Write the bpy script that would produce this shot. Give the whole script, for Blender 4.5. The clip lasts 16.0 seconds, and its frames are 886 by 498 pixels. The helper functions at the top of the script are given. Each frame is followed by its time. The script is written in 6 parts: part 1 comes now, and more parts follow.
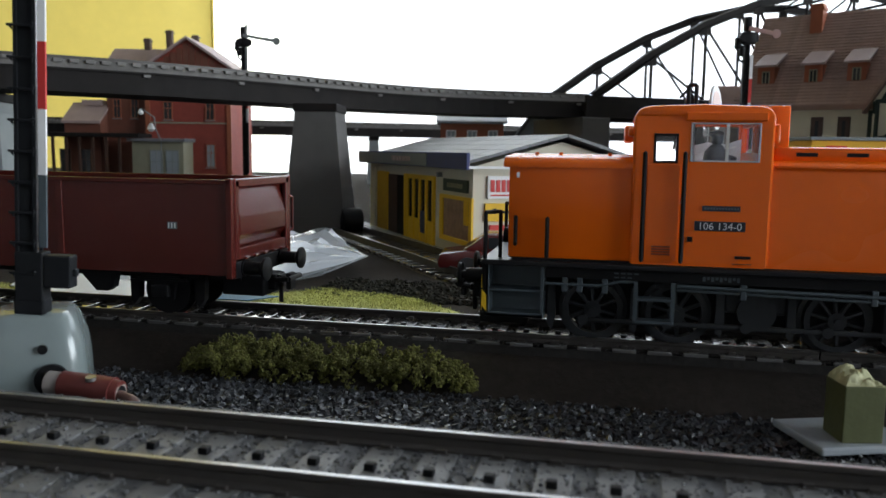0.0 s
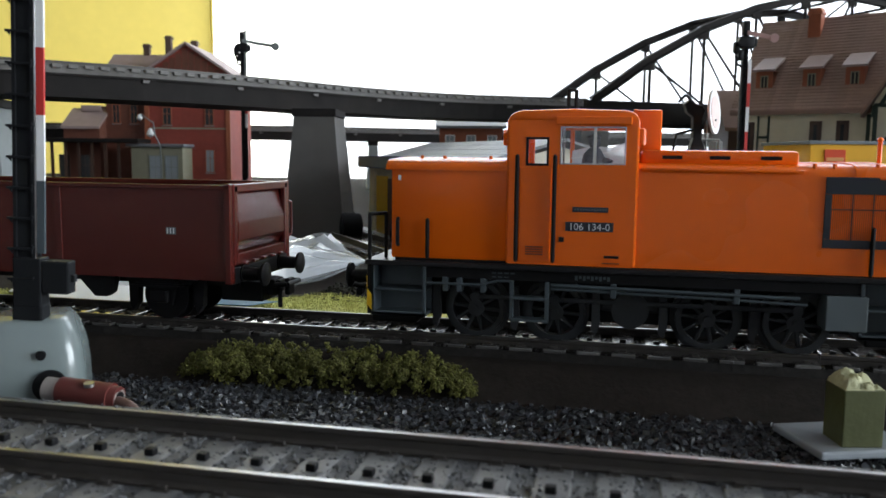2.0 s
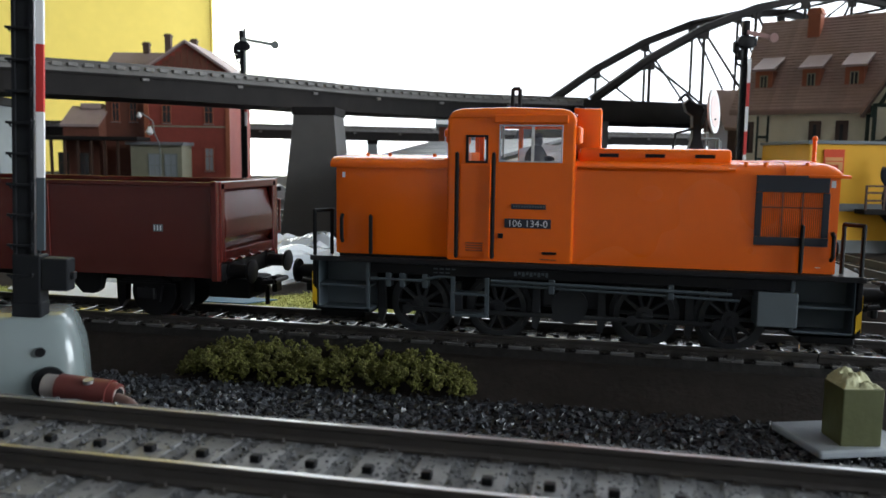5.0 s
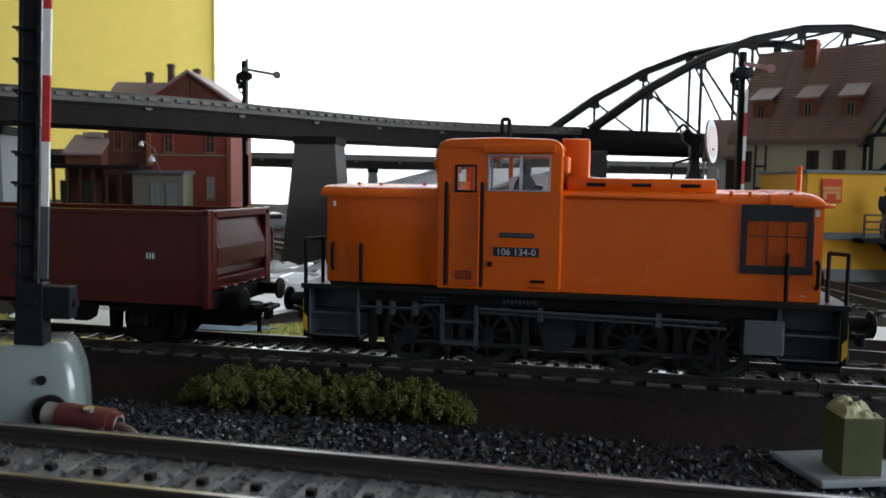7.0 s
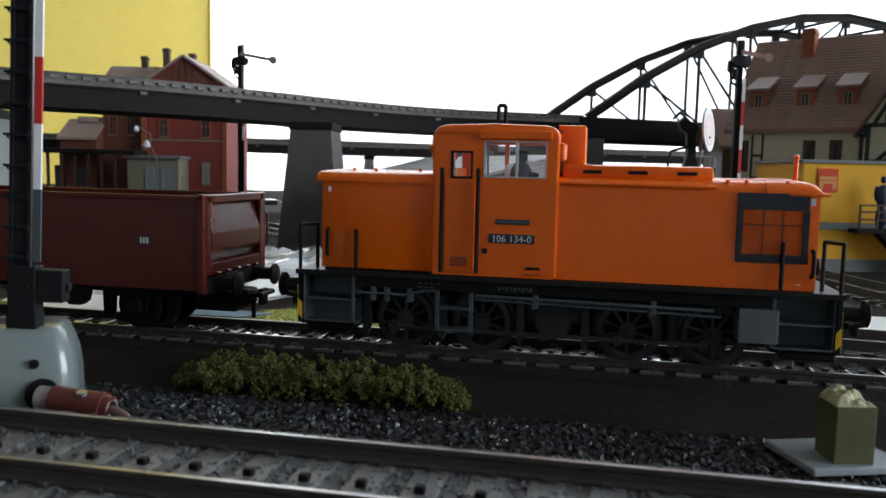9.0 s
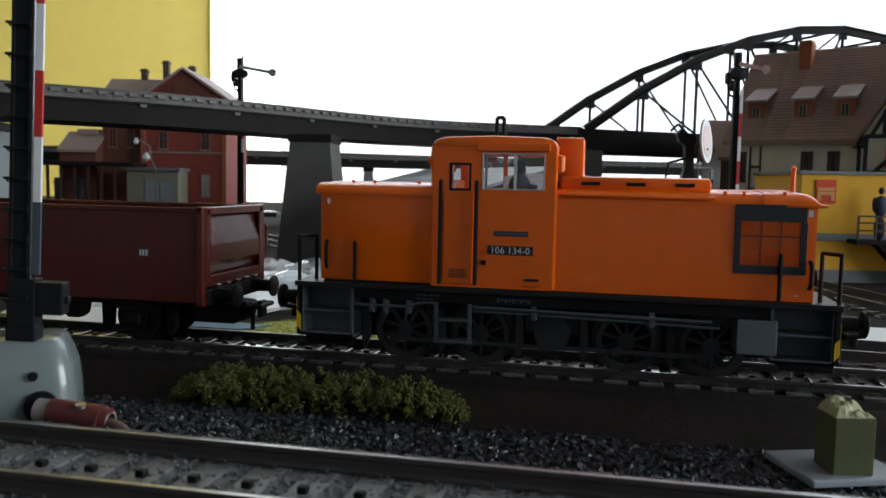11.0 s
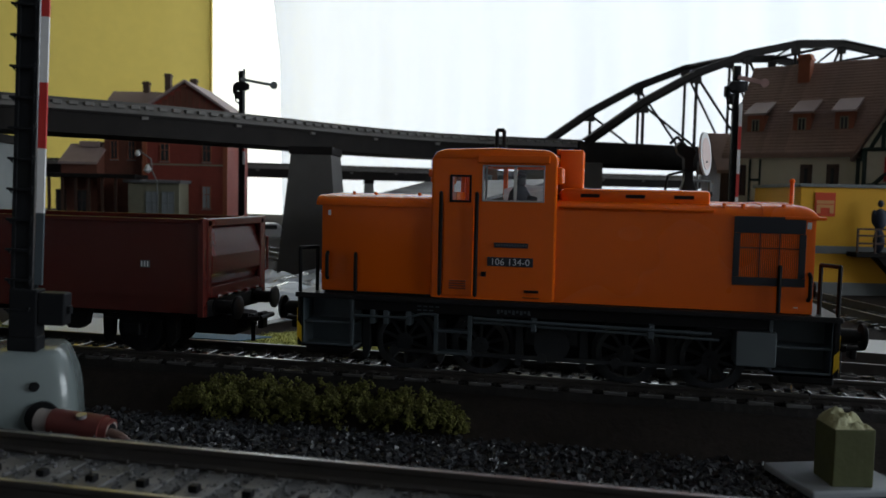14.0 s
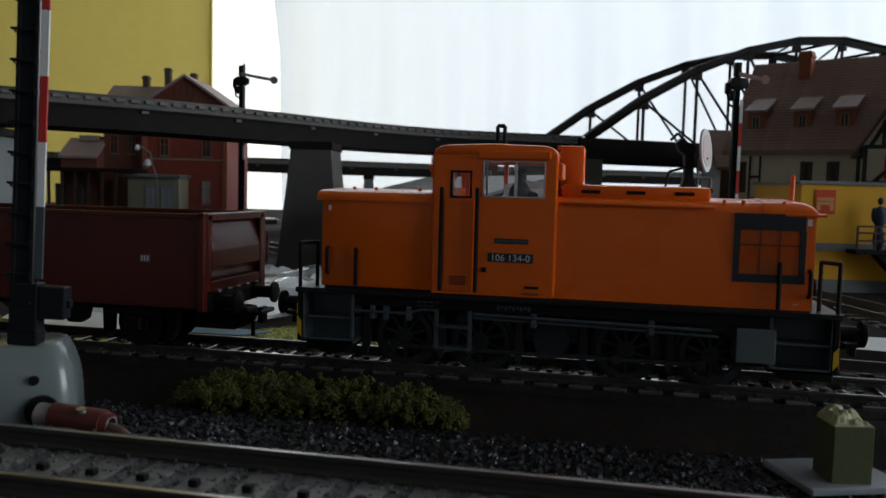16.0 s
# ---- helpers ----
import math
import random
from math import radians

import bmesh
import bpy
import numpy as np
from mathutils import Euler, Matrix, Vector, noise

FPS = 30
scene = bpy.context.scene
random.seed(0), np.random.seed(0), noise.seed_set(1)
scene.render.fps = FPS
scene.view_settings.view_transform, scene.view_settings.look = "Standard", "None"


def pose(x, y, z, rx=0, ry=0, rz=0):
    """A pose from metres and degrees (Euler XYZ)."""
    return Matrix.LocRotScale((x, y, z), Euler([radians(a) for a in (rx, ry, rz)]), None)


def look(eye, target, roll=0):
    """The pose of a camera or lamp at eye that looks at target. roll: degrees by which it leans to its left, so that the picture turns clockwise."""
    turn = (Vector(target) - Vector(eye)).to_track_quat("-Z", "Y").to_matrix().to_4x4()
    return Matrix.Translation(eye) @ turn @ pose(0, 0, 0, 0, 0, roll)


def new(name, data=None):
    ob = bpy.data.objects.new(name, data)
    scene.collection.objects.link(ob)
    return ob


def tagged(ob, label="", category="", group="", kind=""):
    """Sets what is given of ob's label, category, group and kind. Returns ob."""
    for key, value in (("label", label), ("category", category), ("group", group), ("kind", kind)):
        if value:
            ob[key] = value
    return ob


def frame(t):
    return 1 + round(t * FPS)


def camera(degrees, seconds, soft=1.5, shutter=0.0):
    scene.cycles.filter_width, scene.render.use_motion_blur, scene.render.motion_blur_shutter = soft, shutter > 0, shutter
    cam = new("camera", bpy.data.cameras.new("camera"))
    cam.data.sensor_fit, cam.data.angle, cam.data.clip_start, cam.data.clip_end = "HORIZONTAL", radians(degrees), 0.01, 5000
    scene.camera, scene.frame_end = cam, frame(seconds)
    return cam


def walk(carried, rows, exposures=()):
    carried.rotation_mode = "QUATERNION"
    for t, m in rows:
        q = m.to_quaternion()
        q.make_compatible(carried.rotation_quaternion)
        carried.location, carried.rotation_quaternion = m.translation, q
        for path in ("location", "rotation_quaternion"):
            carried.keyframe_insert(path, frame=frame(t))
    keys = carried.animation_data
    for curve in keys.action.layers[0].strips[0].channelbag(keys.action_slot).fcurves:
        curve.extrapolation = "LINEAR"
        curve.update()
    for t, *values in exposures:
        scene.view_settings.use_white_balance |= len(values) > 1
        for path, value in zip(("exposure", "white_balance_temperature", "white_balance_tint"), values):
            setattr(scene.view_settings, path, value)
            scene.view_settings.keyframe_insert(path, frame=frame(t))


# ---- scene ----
cam = camera(57.64, 16.0, 1.5)
PATH = [
    (0, pose(-0.00000, 0.00000, 0.03900, 83.04, -0.75, 12.09)),
    (0.5, pose(0.00009, 0.00012, 0.03898, 82.95, -0.66, 12.10)),
    (1, pose(0.00002, 0.00017, 0.03898, 82.94, -0.67, 12.06)),
    (1.5, pose(0.00004, 0.00022, 0.03896, 83.07, -0.66, 12.05)),
    (2, pose(0.00011, 0.00012, 0.03903, 83.37, -0.62, 12.04)),
    (2.5, pose(0.00000, 0.00011, 0.03884, 83.24, -0.78, 12.00)),
    (3, pose(-0.00003, 0.00015, 0.03883, 83.13, -0.72, 11.98)),
    (3.5, pose(-0.00000, 0.00008, 0.03889, 83.38, -0.88, 12.00)),
    (4, pose(0.00001, 0.00005, 0.03883, 83.21, -0.86, 12.00)),
    (6.5, pose(0.00018, -0.00058, 0.03890, 84.67, -0.76, 11.98)),
    (7, pose(0.00019, -0.00094, 0.03904, 85.31, -0.84, 11.99)),
    (7.5, pose(0.00017, -0.00055, 0.03887, 83.99, -0.80, 11.98)),
    (8, pose(0.00047, 0.00012, 0.03925, 83.29, -0.30, 11.72)),
    (8.5, pose(0.00043, -0.00003, 0.03890, 83.81, -0.71, 11.75)),
    (9, pose(0.00024, -0.00044, 0.03870, 84.45, -1.26, 11.74)),
    (11.5, pose(0.00046, -0.00096, 0.03881, 85.42, -1.16, 11.68)),
    (12, pose(0.00046, -0.00126, 0.03862, 85.57, -1.45, 11.67)),
    (12.5, pose(0.00042, -0.00110, 0.03858, 85.35, -1.43, 11.69)),
    (13, pose(0.00041, -0.00112, 0.03865, 85.47, -1.47, 11.70)),
    (13.5, pose(0.00058, -0.00103, 0.03887, 85.37, -1.07, 11.69)),
    (14, pose(0.00058, -0.00147, 0.03863, 86.16, -1.25, 11.71)),
    (14.5, pose(0.00054, -0.00155, 0.03871, 86.11, -1.46, 11.70)),
    (15, pose(0.00038, -0.00162, 0.03851, 86.22, -1.71, 11.68)),
    (15.5, pose(0.00046, -0.00162, 0.03861, 86.20, -1.54, 11.68)),
    (16, pose(0.00042, -0.00145, 0.03859, 85.86, -1.48, 11.69)),
]
EXPOSURES = [(0.0, -0.33), (0.5, -0.18), (2.0, -0.1), (4.0, -0.02), (6.5, -0.42), (7.0, -0.55), (7.5, -0.68), (8.0, -0.55), (9.0, -0.42), (11.5, -0.85), (12.5, -1.25), (13.5, -1.38), (14.5, -1.64), (16.0, -1.65)]
walk(cam, PATH, EXPOSURES)
cam.data.dof.use_dof, cam.data.dof.focus_distance, cam.data.dof.aperture_fstop = True, 0.2, 54

# ---- light: daylight from the window behind the layout, and an added fill from the side ----
world = bpy.data.worlds.new("sky")
scene.world = world
world.use_nodes = True
sky = world.node_tree.nodes.new("ShaderNodeTexSky")
sky.sky_type, sky.sun_disc = "NISHITA", False
sky.sun_elevation, sky.sun_rotation = radians(35), radians(20)
wbg = world.node_tree.nodes["Background"]
world.node_tree.links.new(sky.outputs[0], wbg.inputs[0])
wbg.inputs[1].default_value = 0.1


def window_and_fill_light(m, sx, sy, watts, colour):
    data = bpy.data.lights.new("window_and_fill_light", "AREA")
    data.shape, data.size, data.size_y, data.energy, data.color = "RECTANGLE", sx, sy, watts, colour
    ob = new("window_and_fill_light", data)
    ob.matrix_world = m
    return ob


WALL_Y = 1.30
window_and_fill_light(look((0.69, WALL_Y + 0.10, 0.45), (0.69, 0, 0.45)), 2.8, 1.5, 30, (0.86, 0.94, 1.0))
# added fill lamp with no window seen there; brightens the yellow wall
window_and_fill_light(look((2.24, 0.1, 0.45), (-0.8, 0.6, 0.3)), 1.5, 0.9, 66, (0.86, 0.94, 1.0))

MM = 0.001


# ---- materials ----
def material(name, colour, rough=0.6, metal=0.0, var=0.15, scale=400.0, bump=0.1, dirt=0.0, dirt_colour=(0.05, 0.045, 0.04), fine=3.0, island=0.0, obj=0.0, spec=0.5, coat=0.0, stretch=(1, 1, 1)):
    m = bpy.data.materials.new(name)
    m.use_nodes = True
    nt = m.node_tree
    b = nt.nodes["Principled BSDF"]
    co = nt.nodes.new("ShaderNodeTexCoord")
    mp = nt.nodes.new("ShaderNodeMapping")
    mp.inputs["Scale"].default_value = stretch
    nt.links.new(co.outputs["Object"], mp.inputs[0])
    n1 = nt.nodes.new("ShaderNodeTexNoise")
    n1.inputs["Scale"].default_value, n1.inputs["Detail"].default_value = scale, 6
    n2 = nt.nodes.new("ShaderNodeTexNoise")
    n2.inputs["Scale"].default_value, n2.inputs["Detail"].default_value = scale / 9, 3
    for n in (n1, n2):
        nt.links.new(mp.outputs[0], n.inputs["Vector"])

    def mathn(op, a, c):
        n = nt.nodes.new("ShaderNodeMath")
        n.operation = op
        for i, v in enumerate((a, c)):
            if isinstance(v, (int, float)):
                n.inputs[i].default_value = v
            else:
                nt.links.new(v, n.inputs[i])
        return n.outputs[0]

    v = mathn("ADD", mathn("MULTIPLY", n1.outputs["Fac"], 0.6), mathn("MULTIPLY", n2.outputs["Fac"], 0.4))
    v = mathn("ADD", mathn("MULTIPLY", mathn("SUBTRACT", v, 0.5), 4 * var), 1.0)
    if island:
        g = nt.nodes.new("ShaderNodeNewGeometry")
        v = mathn("MULTIPLY", v, mathn("ADD", mathn("MULTIPLY", g.outputs["Random Per Island"], 2 * island), 1 - island))
    if obj:
        g = nt.nodes.new("ShaderNodeObjectInfo")
        v = mathn("MULTIPLY", v, mathn("ADD", mathn("MULTIPLY", g.outputs["Random"], 2 * obj), 1 - obj))
    mul = nt.nodes.new("ShaderNodeMix")
    mul.data_type, mul.blend_type = "RGBA", "MULTIPLY"
    mul.inputs["Factor"].default_value = 1
    mul.inputs["A"].default_value = (*colour, 1)
    comb = nt.nodes.new("ShaderNodeCombineColor")
    for i in range(3):
        nt.links.new(v, comb.inputs[i])
    nt.links.new(comb.outputs[0], mul.inputs["B"])
    out = mul.outputs["Result"]
    if dirt:
        n3 = nt.nodes.new("ShaderNodeTexNoise")
        n3.inputs["Scale"].default_value, n3.inputs["Detail"].default_value = scale / 4, 8
        nt.links.new(mp.outputs[0], n3.inputs["Vector"])
        ramp = nt.nodes.new("ShaderNodeMapRange")
        ramp.inputs["From Min"].default_value, ramp.inputs["From Max"].default_value = 0.48, 0.72
        ramp.inputs["To Max"].default_value = dirt
        nt.links.new(n3.outputs["Fac"], ramp.inputs["Value"])
        mx = nt.nodes.new("ShaderNodeMix")
        mx.data_type = "RGBA"
        nt.links.new(ramp.outputs[0], mx.inputs["Factor"])
        nt.links.new(out, mx.inputs["A"])
        mx.inputs["B"].default_value = (*dirt_colour, 1)
        out = mx.outputs["Result"]
    nt.links.new(out, b.inputs["Base Color"])
    b.inputs["Metallic"].default_value = metal
    b.inputs["Specular IOR Level"].default_value = spec
    b.inputs["Coat Weight"].default_value = coat
    r = mathn("ADD", mathn("MULTIPLY", mathn("SUBTRACT", n2.outputs["Fac"], 0.5), 0.25), rough)
    nt.links.new(r, b.inputs["Roughness"])
    if bump:
        bp = nt.nodes.new("ShaderNodeBump")
        bp.inputs["Strength"].default_value = bump
        bp.inputs["Distance"].default_value = 0.3 * MM
        nb = nt.nodes.new("ShaderNodeTexNoise")
        nb.inputs["Scale"].default_value, nb.inputs["Detail"].default_value = scale * fine, 4
        nt.links.new(mp.outputs[0], nb.inputs["Vector"])
        nt.links.new(nb.outputs["Fac"], bp.inputs["Height"])
        nt.links.new(bp.outputs[0], b.inputs["Normal"])
    return m


def glass_material(name, tint=(1, 1, 1), rough=0.02):
    m = bpy.data.materials.new(name)
    m.use_nodes = True
    nt = m.node_tree
    nt.nodes.remove(nt.nodes["Principled BSDF"])
    tr = nt.nodes.new("ShaderNodeBsdfTransparent")
    tr.inputs[0].default_value = (*tint, 1)
    gl = nt.nodes.new("ShaderNodeBsdfGlossy")
    gl.inputs["Roughness"].default_value = rough
    fr = nt.nodes.new("ShaderNodeFresnel")
    fr.inputs[0].default_value = 1.5
    mx = nt.nodes.new("ShaderNodeMixShader")
    nt.links.new(fr.outputs[0], mx.inputs[0])
    nt.links.new(tr.outputs[0], mx.inputs[1])
    nt.links.new(gl.outputs[0], mx.inputs[2])
    nt.links.new(mx.outputs[0], nt.nodes["Material Output"].inputs[0])
    return m


def curtain_material(name, dense):
    m = bpy.data.materials.new(name)
    m.use_nodes = True
    nt = m.node_tree
    nt.nodes.remove(nt.nodes["Principled BSDF"])
    tr = nt.nodes.new("ShaderNodeBsdfTransparent")
    tl = nt.nodes.new("ShaderNodeBsdfTranslucent")
    tl.inputs[0].default_value = (0.615, 0.635, 0.68, 1)
    df = nt.nodes.new("ShaderNodeBsdfDiffuse")
    df.inputs[0].default_value = (0.85, 0.88, 0.93, 1)
    a = nt.nodes.new("ShaderNodeMixShader")
    a.inputs[0].default_value = 0.35
    nt.links.new(tl.outputs[0], a.inputs[1])
    nt.links.new(df.outputs[0], a.inputs[2])
    b = nt.nodes.new("ShaderNodeMixShader")
    b.inputs[0].default_value = dense
    nt.links.new(tr.outputs[0], b.inputs[1])
    nt.links.new(a.outputs[0], b.inputs[2])
    nt.links.new(b.outputs[0], nt.nodes["Material Output"].inputs[0])
    return m


def glow(name, colour, strength):
    m = bpy.data.materials.new(name)
    m.use_nodes = True
    b = m.node_tree.nodes["Principled BSDF"]
    b.inputs["Base Color"].default_value = (*colour, 1)
    b.inputs["Emission Color"].default_value = (*colour, 1)
    b.inputs["Emission Strength"].default_value = strength
    return m


ORANGE = material("orange_plastic", (0.95, 0.154, 0.002), 0.27, var=0.03, scale=150, bump=0.02, coat=0.06, spec=0.38)
# body orange at a third: recess shade put into the colour
SHADED_ORANGE = material("orange_in_shade", (0.30, 0.05, 0.004), 0.5, var=0.05, scale=300, bump=0.05)
BLACK = material("black_plastic", (0.006, 0.006, 0.007), 0.55, var=0.2, scale=200, bump=0.05, spec=0.22)
BOARD_BLACK = material("board_black_gloss", (0.012, 0.012, 0.013), 0.35, var=0.2, scale=200, bump=0.05, spec=0.3)
MAST_BLACK = material("mast_black", (0.013, 0.014, 0.016), 0.6, var=0.15, scale=200, bump=0.05, spec=0.12)
FRAME_GREY = material("frame_grey", (0.032, 0.035, 0.039), 0.5, var=0.12, scale=200, bump=0.08, dirt=0.3, dirt_colour=(0.012, 0.012, 0.012), spec=0.3)
WHEEL_GREY = material("wheel_grey", (0.03, 0.034, 0.038), 0.45, var=0.12, scale=200, bump=0.06, dirt=0.25, dirt_colour=(0.02, 0.02, 0.02))
STEP_GREY = material("step_grey", (0.06, 0.078, 0.09), 0.5, var=0.12, scale=200, bump=0.06)
BOX_GREY = material("box_grey", (0.115, 0.14, 0.15), 0.5, var=0.08, scale=200, bump=0.05)
NAVY = material("grille_frame_dark", (0.02, 0.024, 0.034), 0.45, var=0.1, scale=200, bump=0.04)
SILVER = material("window_silver", (0.5, 0.5, 0.5), 0.35, var=0.08, scale=200, bump=0.03)
CHROME = material("window_chrome", (0.72, 0.7, 0.68), 0.2, metal=0.6, var=0.05, scale=200, bump=0.02)
WHITE = material("white_paint", (0.8, 0.8, 0.8), 0.5, var=0.04, scale=200, bump=0.02)
RED = material("red_paint", (0.55, 0.03, 0.025), 0.5, var=0.08, scale=200, bump=0.03)
YELLOW = material("yellow_paint", (0.75, 0.45, 0.01), 0.5, var=0.06, scale=200, bump=0.03)
WAGON_RED = material("oxide_red_plastic", (0.1, 0.013, 0.0095), 0.24, var=0.08, scale=150, bump=0.03, dirt=0.12, dirt_colour=(0.05, 0.012, 0.009), spec=0.6)
WAGON_IN = material("wagon_inside", (0.08, 0.012, 0.01), 0.6, var=0.1, scale=150)
STEEL = material("rail_steel", (0.45, 0.45, 0.46), 0.33, metal=1.0, var=0.1, scale=300, bump=0.03, dirt=0.25, dirt_colour=(0.2, 0.18, 0.16))
RAIL_BROWN = material("rail_side_brown", (0.06, 0.053, 0.048), 0.55, metal=0.3, var=0.25, scale=300, bump=0.1, dirt=0.3)
SLEEPER = material("sleeper_dark", (0.10, 0.096, 0.094), 0.16, var=0.25, scale=350, bump=0.04, obj=0.2, spec=1.0, coat=0.7)
SLEEPER_FG = material("sleeper_grey", (0.145, 0.145, 0.148), 0.5, var=0.38, scale=350, bump=0.2, dirt=0.35, dirt_colour=(0.1, 0.1, 0.1), obj=0.12)
BALLAST_FG = material("ballast_grey", (0.115, 0.117, 0.122), 0.8, var=0.45, scale=900, bump=0.7, fine=1.5)
BED_DARK = material("ballast_bed_dark", (0.02, 0.018, 0.017), 0.75, var=0.5, scale=700, bump=0.8, fine=1.2, spec=0.25)
BALLAST_DARK = material("ballast_dark", (0.025, 0.023, 0.022), 0.3, var=0.5, scale=700, bump=0.9, fine=1.2)
SOIL = material("rubble_soil", (0.02, 0.019, 0.013), 0.85, var=0.5, scale=600, bump=0.8, island=0.6, spec=0.2)
BANK = material("bank_dark_brown", (0.026, 0.021, 0.018), 0.9, var=0.4, scale=500, bump=0.6, fine=2, dirt=0.35, dirt_colour=(0.012, 0.011, 0.009), spec=0.12)
GRAVEL = material("coal_gravel", (0.03, 0.033, 0.039), 0.33, var=0.3, scale=700, bump=0.3, island=0.7, spec=0.5)
MOSS = material("moss_foam", (0.108, 0.108, 0.023), 0.9, var=0.5, scale=500, bump=0.6, island=0.35)
GRASS = material("grass_fibre", (0.46, 0.47, 0.14), 0.9, var=0.3, scale=800, bump=0.5, island=0.4)
DOME = material("grey_dome_enamel", (0.18, 0.215, 0.215), 0.25, var=0.05, scale=80, bump=0.03, coat=0.4, dirt=0.12, dirt_colour=(0.25, 0.26, 0.25))
PLUG_RED = material("plug_red", (0.12, 0.026, 0.022), 0.4, var=0.15, scale=300, bump=0.05)
WIRE = material("wire_brown", (0.10, 0.05, 0.04), 0.5, var=0.1, scale=300)
OLIVE = material("olive_block", (0.11, 0.12, 0.045), 0.6, var=0.15, scale=300, bump=0.2)
PALE = material("broken_resin", (0.40, 0.39, 0.22), 0.7, var=0.15, scale=500, bump=0.4)
CONCRETE = material("pier_grey", (0.095, 0.09, 0.085), 0.75, var=0.15, scale=120, bump=0.25, dirt=0.25)
GIRDER = material("girder_black", (0.016, 0.014, 0.0135), 0.75, var=0.3, scale=100, bump=0.15, dirt=0.3, dirt_colour=(0.03, 0.024, 0.02), spec=0.14)
DECK_GREY = material("deck_track_grey", (0.125, 0.118, 0.11), 0.6, var=0.3, scale=300, bump=0.3, dirt=0.3)
BRICK_RED = material("brick_red", (0.25, 0.044, 0.029), 0.7, var=0.2, scale=250, bump=0.3, dirt=0.2, dirt_colour=(0.12, 0.02, 0.015))
BRICK_BROWN = material("brick_brown", (0.15, 0.05, 0.03), 0.75, var=0.25, scale=250, bump=0.3, dirt=0.35, dirt_colour=(0.05, 0.03, 0.02))
CHIMNEY = material("chimney_brown", (0.11, 0.07, 0.05), 0.75, var=0.25, scale=250, bump=0.3)
BRICK_ORANGE = material("brick_orange", (0.30, 0.088, 0.04), 0.7, var=0.2, scale=250, bump=0.3)
ROOF_BROWN = material("roof_brown", (0.25, 0.155, 0.12), 0.65, var=0.15, scale=200, bump=0.3, island=0.12)
ROOF_PINK = material("roof_weathered", (0.34, 0.25, 0.235), 0.6, var=0.12, scale=200, bump=0.3)
ROOF_GREY = material("roof_grey", (0.15, 0.155, 0.165), 0.5, var=0.15, scale=200, bump=0.2, obj=0.15)
PLASTER = material("plaster_beige", (0.66, 0.60, 0.45), 0.8, var=0.08, scale=200, bump=0.2)
GREENISH = material("annex_grey_green", (0.25, 0.24, 0.17), 0.7, var=0.12, scale=200, bump=0.2)
TIMBER = material("timber_dark", (0.03, 0.05, 0.04), 0.7, var=0.2, scale=300)
DOOR_BROWN = material("shutter_brown", (0.06, 0.028, 0.018), 0.6, var=0.2, scale=300)
YELLOW_HALL = material("yellow_hall", (0.88, 0.45, 0.014), 0.6, var=0.06, scale=120, bump=0.06, dirt=0.08, dirt_colour=(0.4, 0.22, 0.02))
GREY_TRIM = material("grey_trim", (0.19, 0.21, 0.21), 0.6, var=0.1, scale=200)
BLUE = material("blue_paint", (0.03, 0.045, 0.15), 0.5, var=0.15, scale=200)
CREAM = material("cream_wall", (0.60, 0.56, 0.45), 0.7, var=0.06, scale=200, bump=0.1)
DARK_WINDOW = material("dark_pane", (0.03, 0.032, 0.035), 0.12, var=0.1, scale=100, bump=0.0)
GREY_PANE = material("grey_pane", (0.28, 0.31, 0.33), 0.15, var=0.1, scale=100, bump=0.0)
CAR_RED = material("car_red", (0.10, 0.012, 0.012), 0.2, var=0.04, scale=100, bump=0.0, coat=0.5)
CAR_PALE = material("car_pale", (0.5, 0.52, 0.52), 0.25, var=0.05, scale=100, bump=0.0, coat=0.5)
RUBBER = material("rubber_black", (0.015, 0.015, 0.015), 0.7, var=0.1, scale=300)
PAPER = material("white_paper", (0.82, 0.84, 0.84), 0.6, var=0.06, scale=60, bump=0.1)
BLUE_CARD = material("blue_card", (0.03, 0.13, 0.23), 0.5, var=0.1, scale=80)
WALLPAPER = material("yellow_wallpaper", (0.84, 0.64, 0.14), 0.85, var=0.05, scale=60, bump=0.35, fine=4)
ROOM = material("room_plaster", (0.43, 0.43, 0.44), 0.9, var=0.04, scale=20, bump=0.1)
FLOORWOOD = material("floor_wood", (0.085, 0.08, 0.075), 0.5, var=0.15, scale=12, bump=0.1, stretch=(1, 8, 1))
BOARD = material("board_edge", (0.30, 0.22, 0.13), 0.7, var=0.15, scale=30, bump=0.1)
FIG_BLUE = material("figure_dark_blue", (0.03, 0.04, 0.07), 0.7, var=0.1, scale=300)
GLASS = glass_material("clear_pane")
CURTAIN = curtain_material("sheer_curtain", 0.82)
NET = curtain_material("net_curtain", 0.3)
MILKY = curtain_material("milky_plastic", 0.6)
SKY_GLOW = glow("overcast_outside", (0.92, 0.97, 1.0), 3.6)


# ---- mesh helpers (millimetres in, metres out) ----
def box(bm, x0, x1, y0, y1, z0, z1, m=None, bevel=0.0):
    r = bmesh.ops.create_cube(bm, size=1)
    vs = r["verts"]
    for v in vs:
        v.co = Vector((x0 + (v.co.x + 0.5) * (x1 - x0), y0 + (v.co.y + 0.5) * (y1 - y0), z0 + (v.co.z + 0.5) * (z1 - z0)))
    if bevel:
        es = list({e for v in vs for e in v.link_edges})
        r = bmesh.ops.bevel(bm, geom=es, offset=bevel, segments=2, affect="EDGES", profile=0.5)
        vs = list({v for f in r["faces"] for v in f.verts} | {v for v in vs if v.is_valid})
    if m is not None:
        bmesh.ops.transform(bm, matrix=m, verts=vs)
    return vs


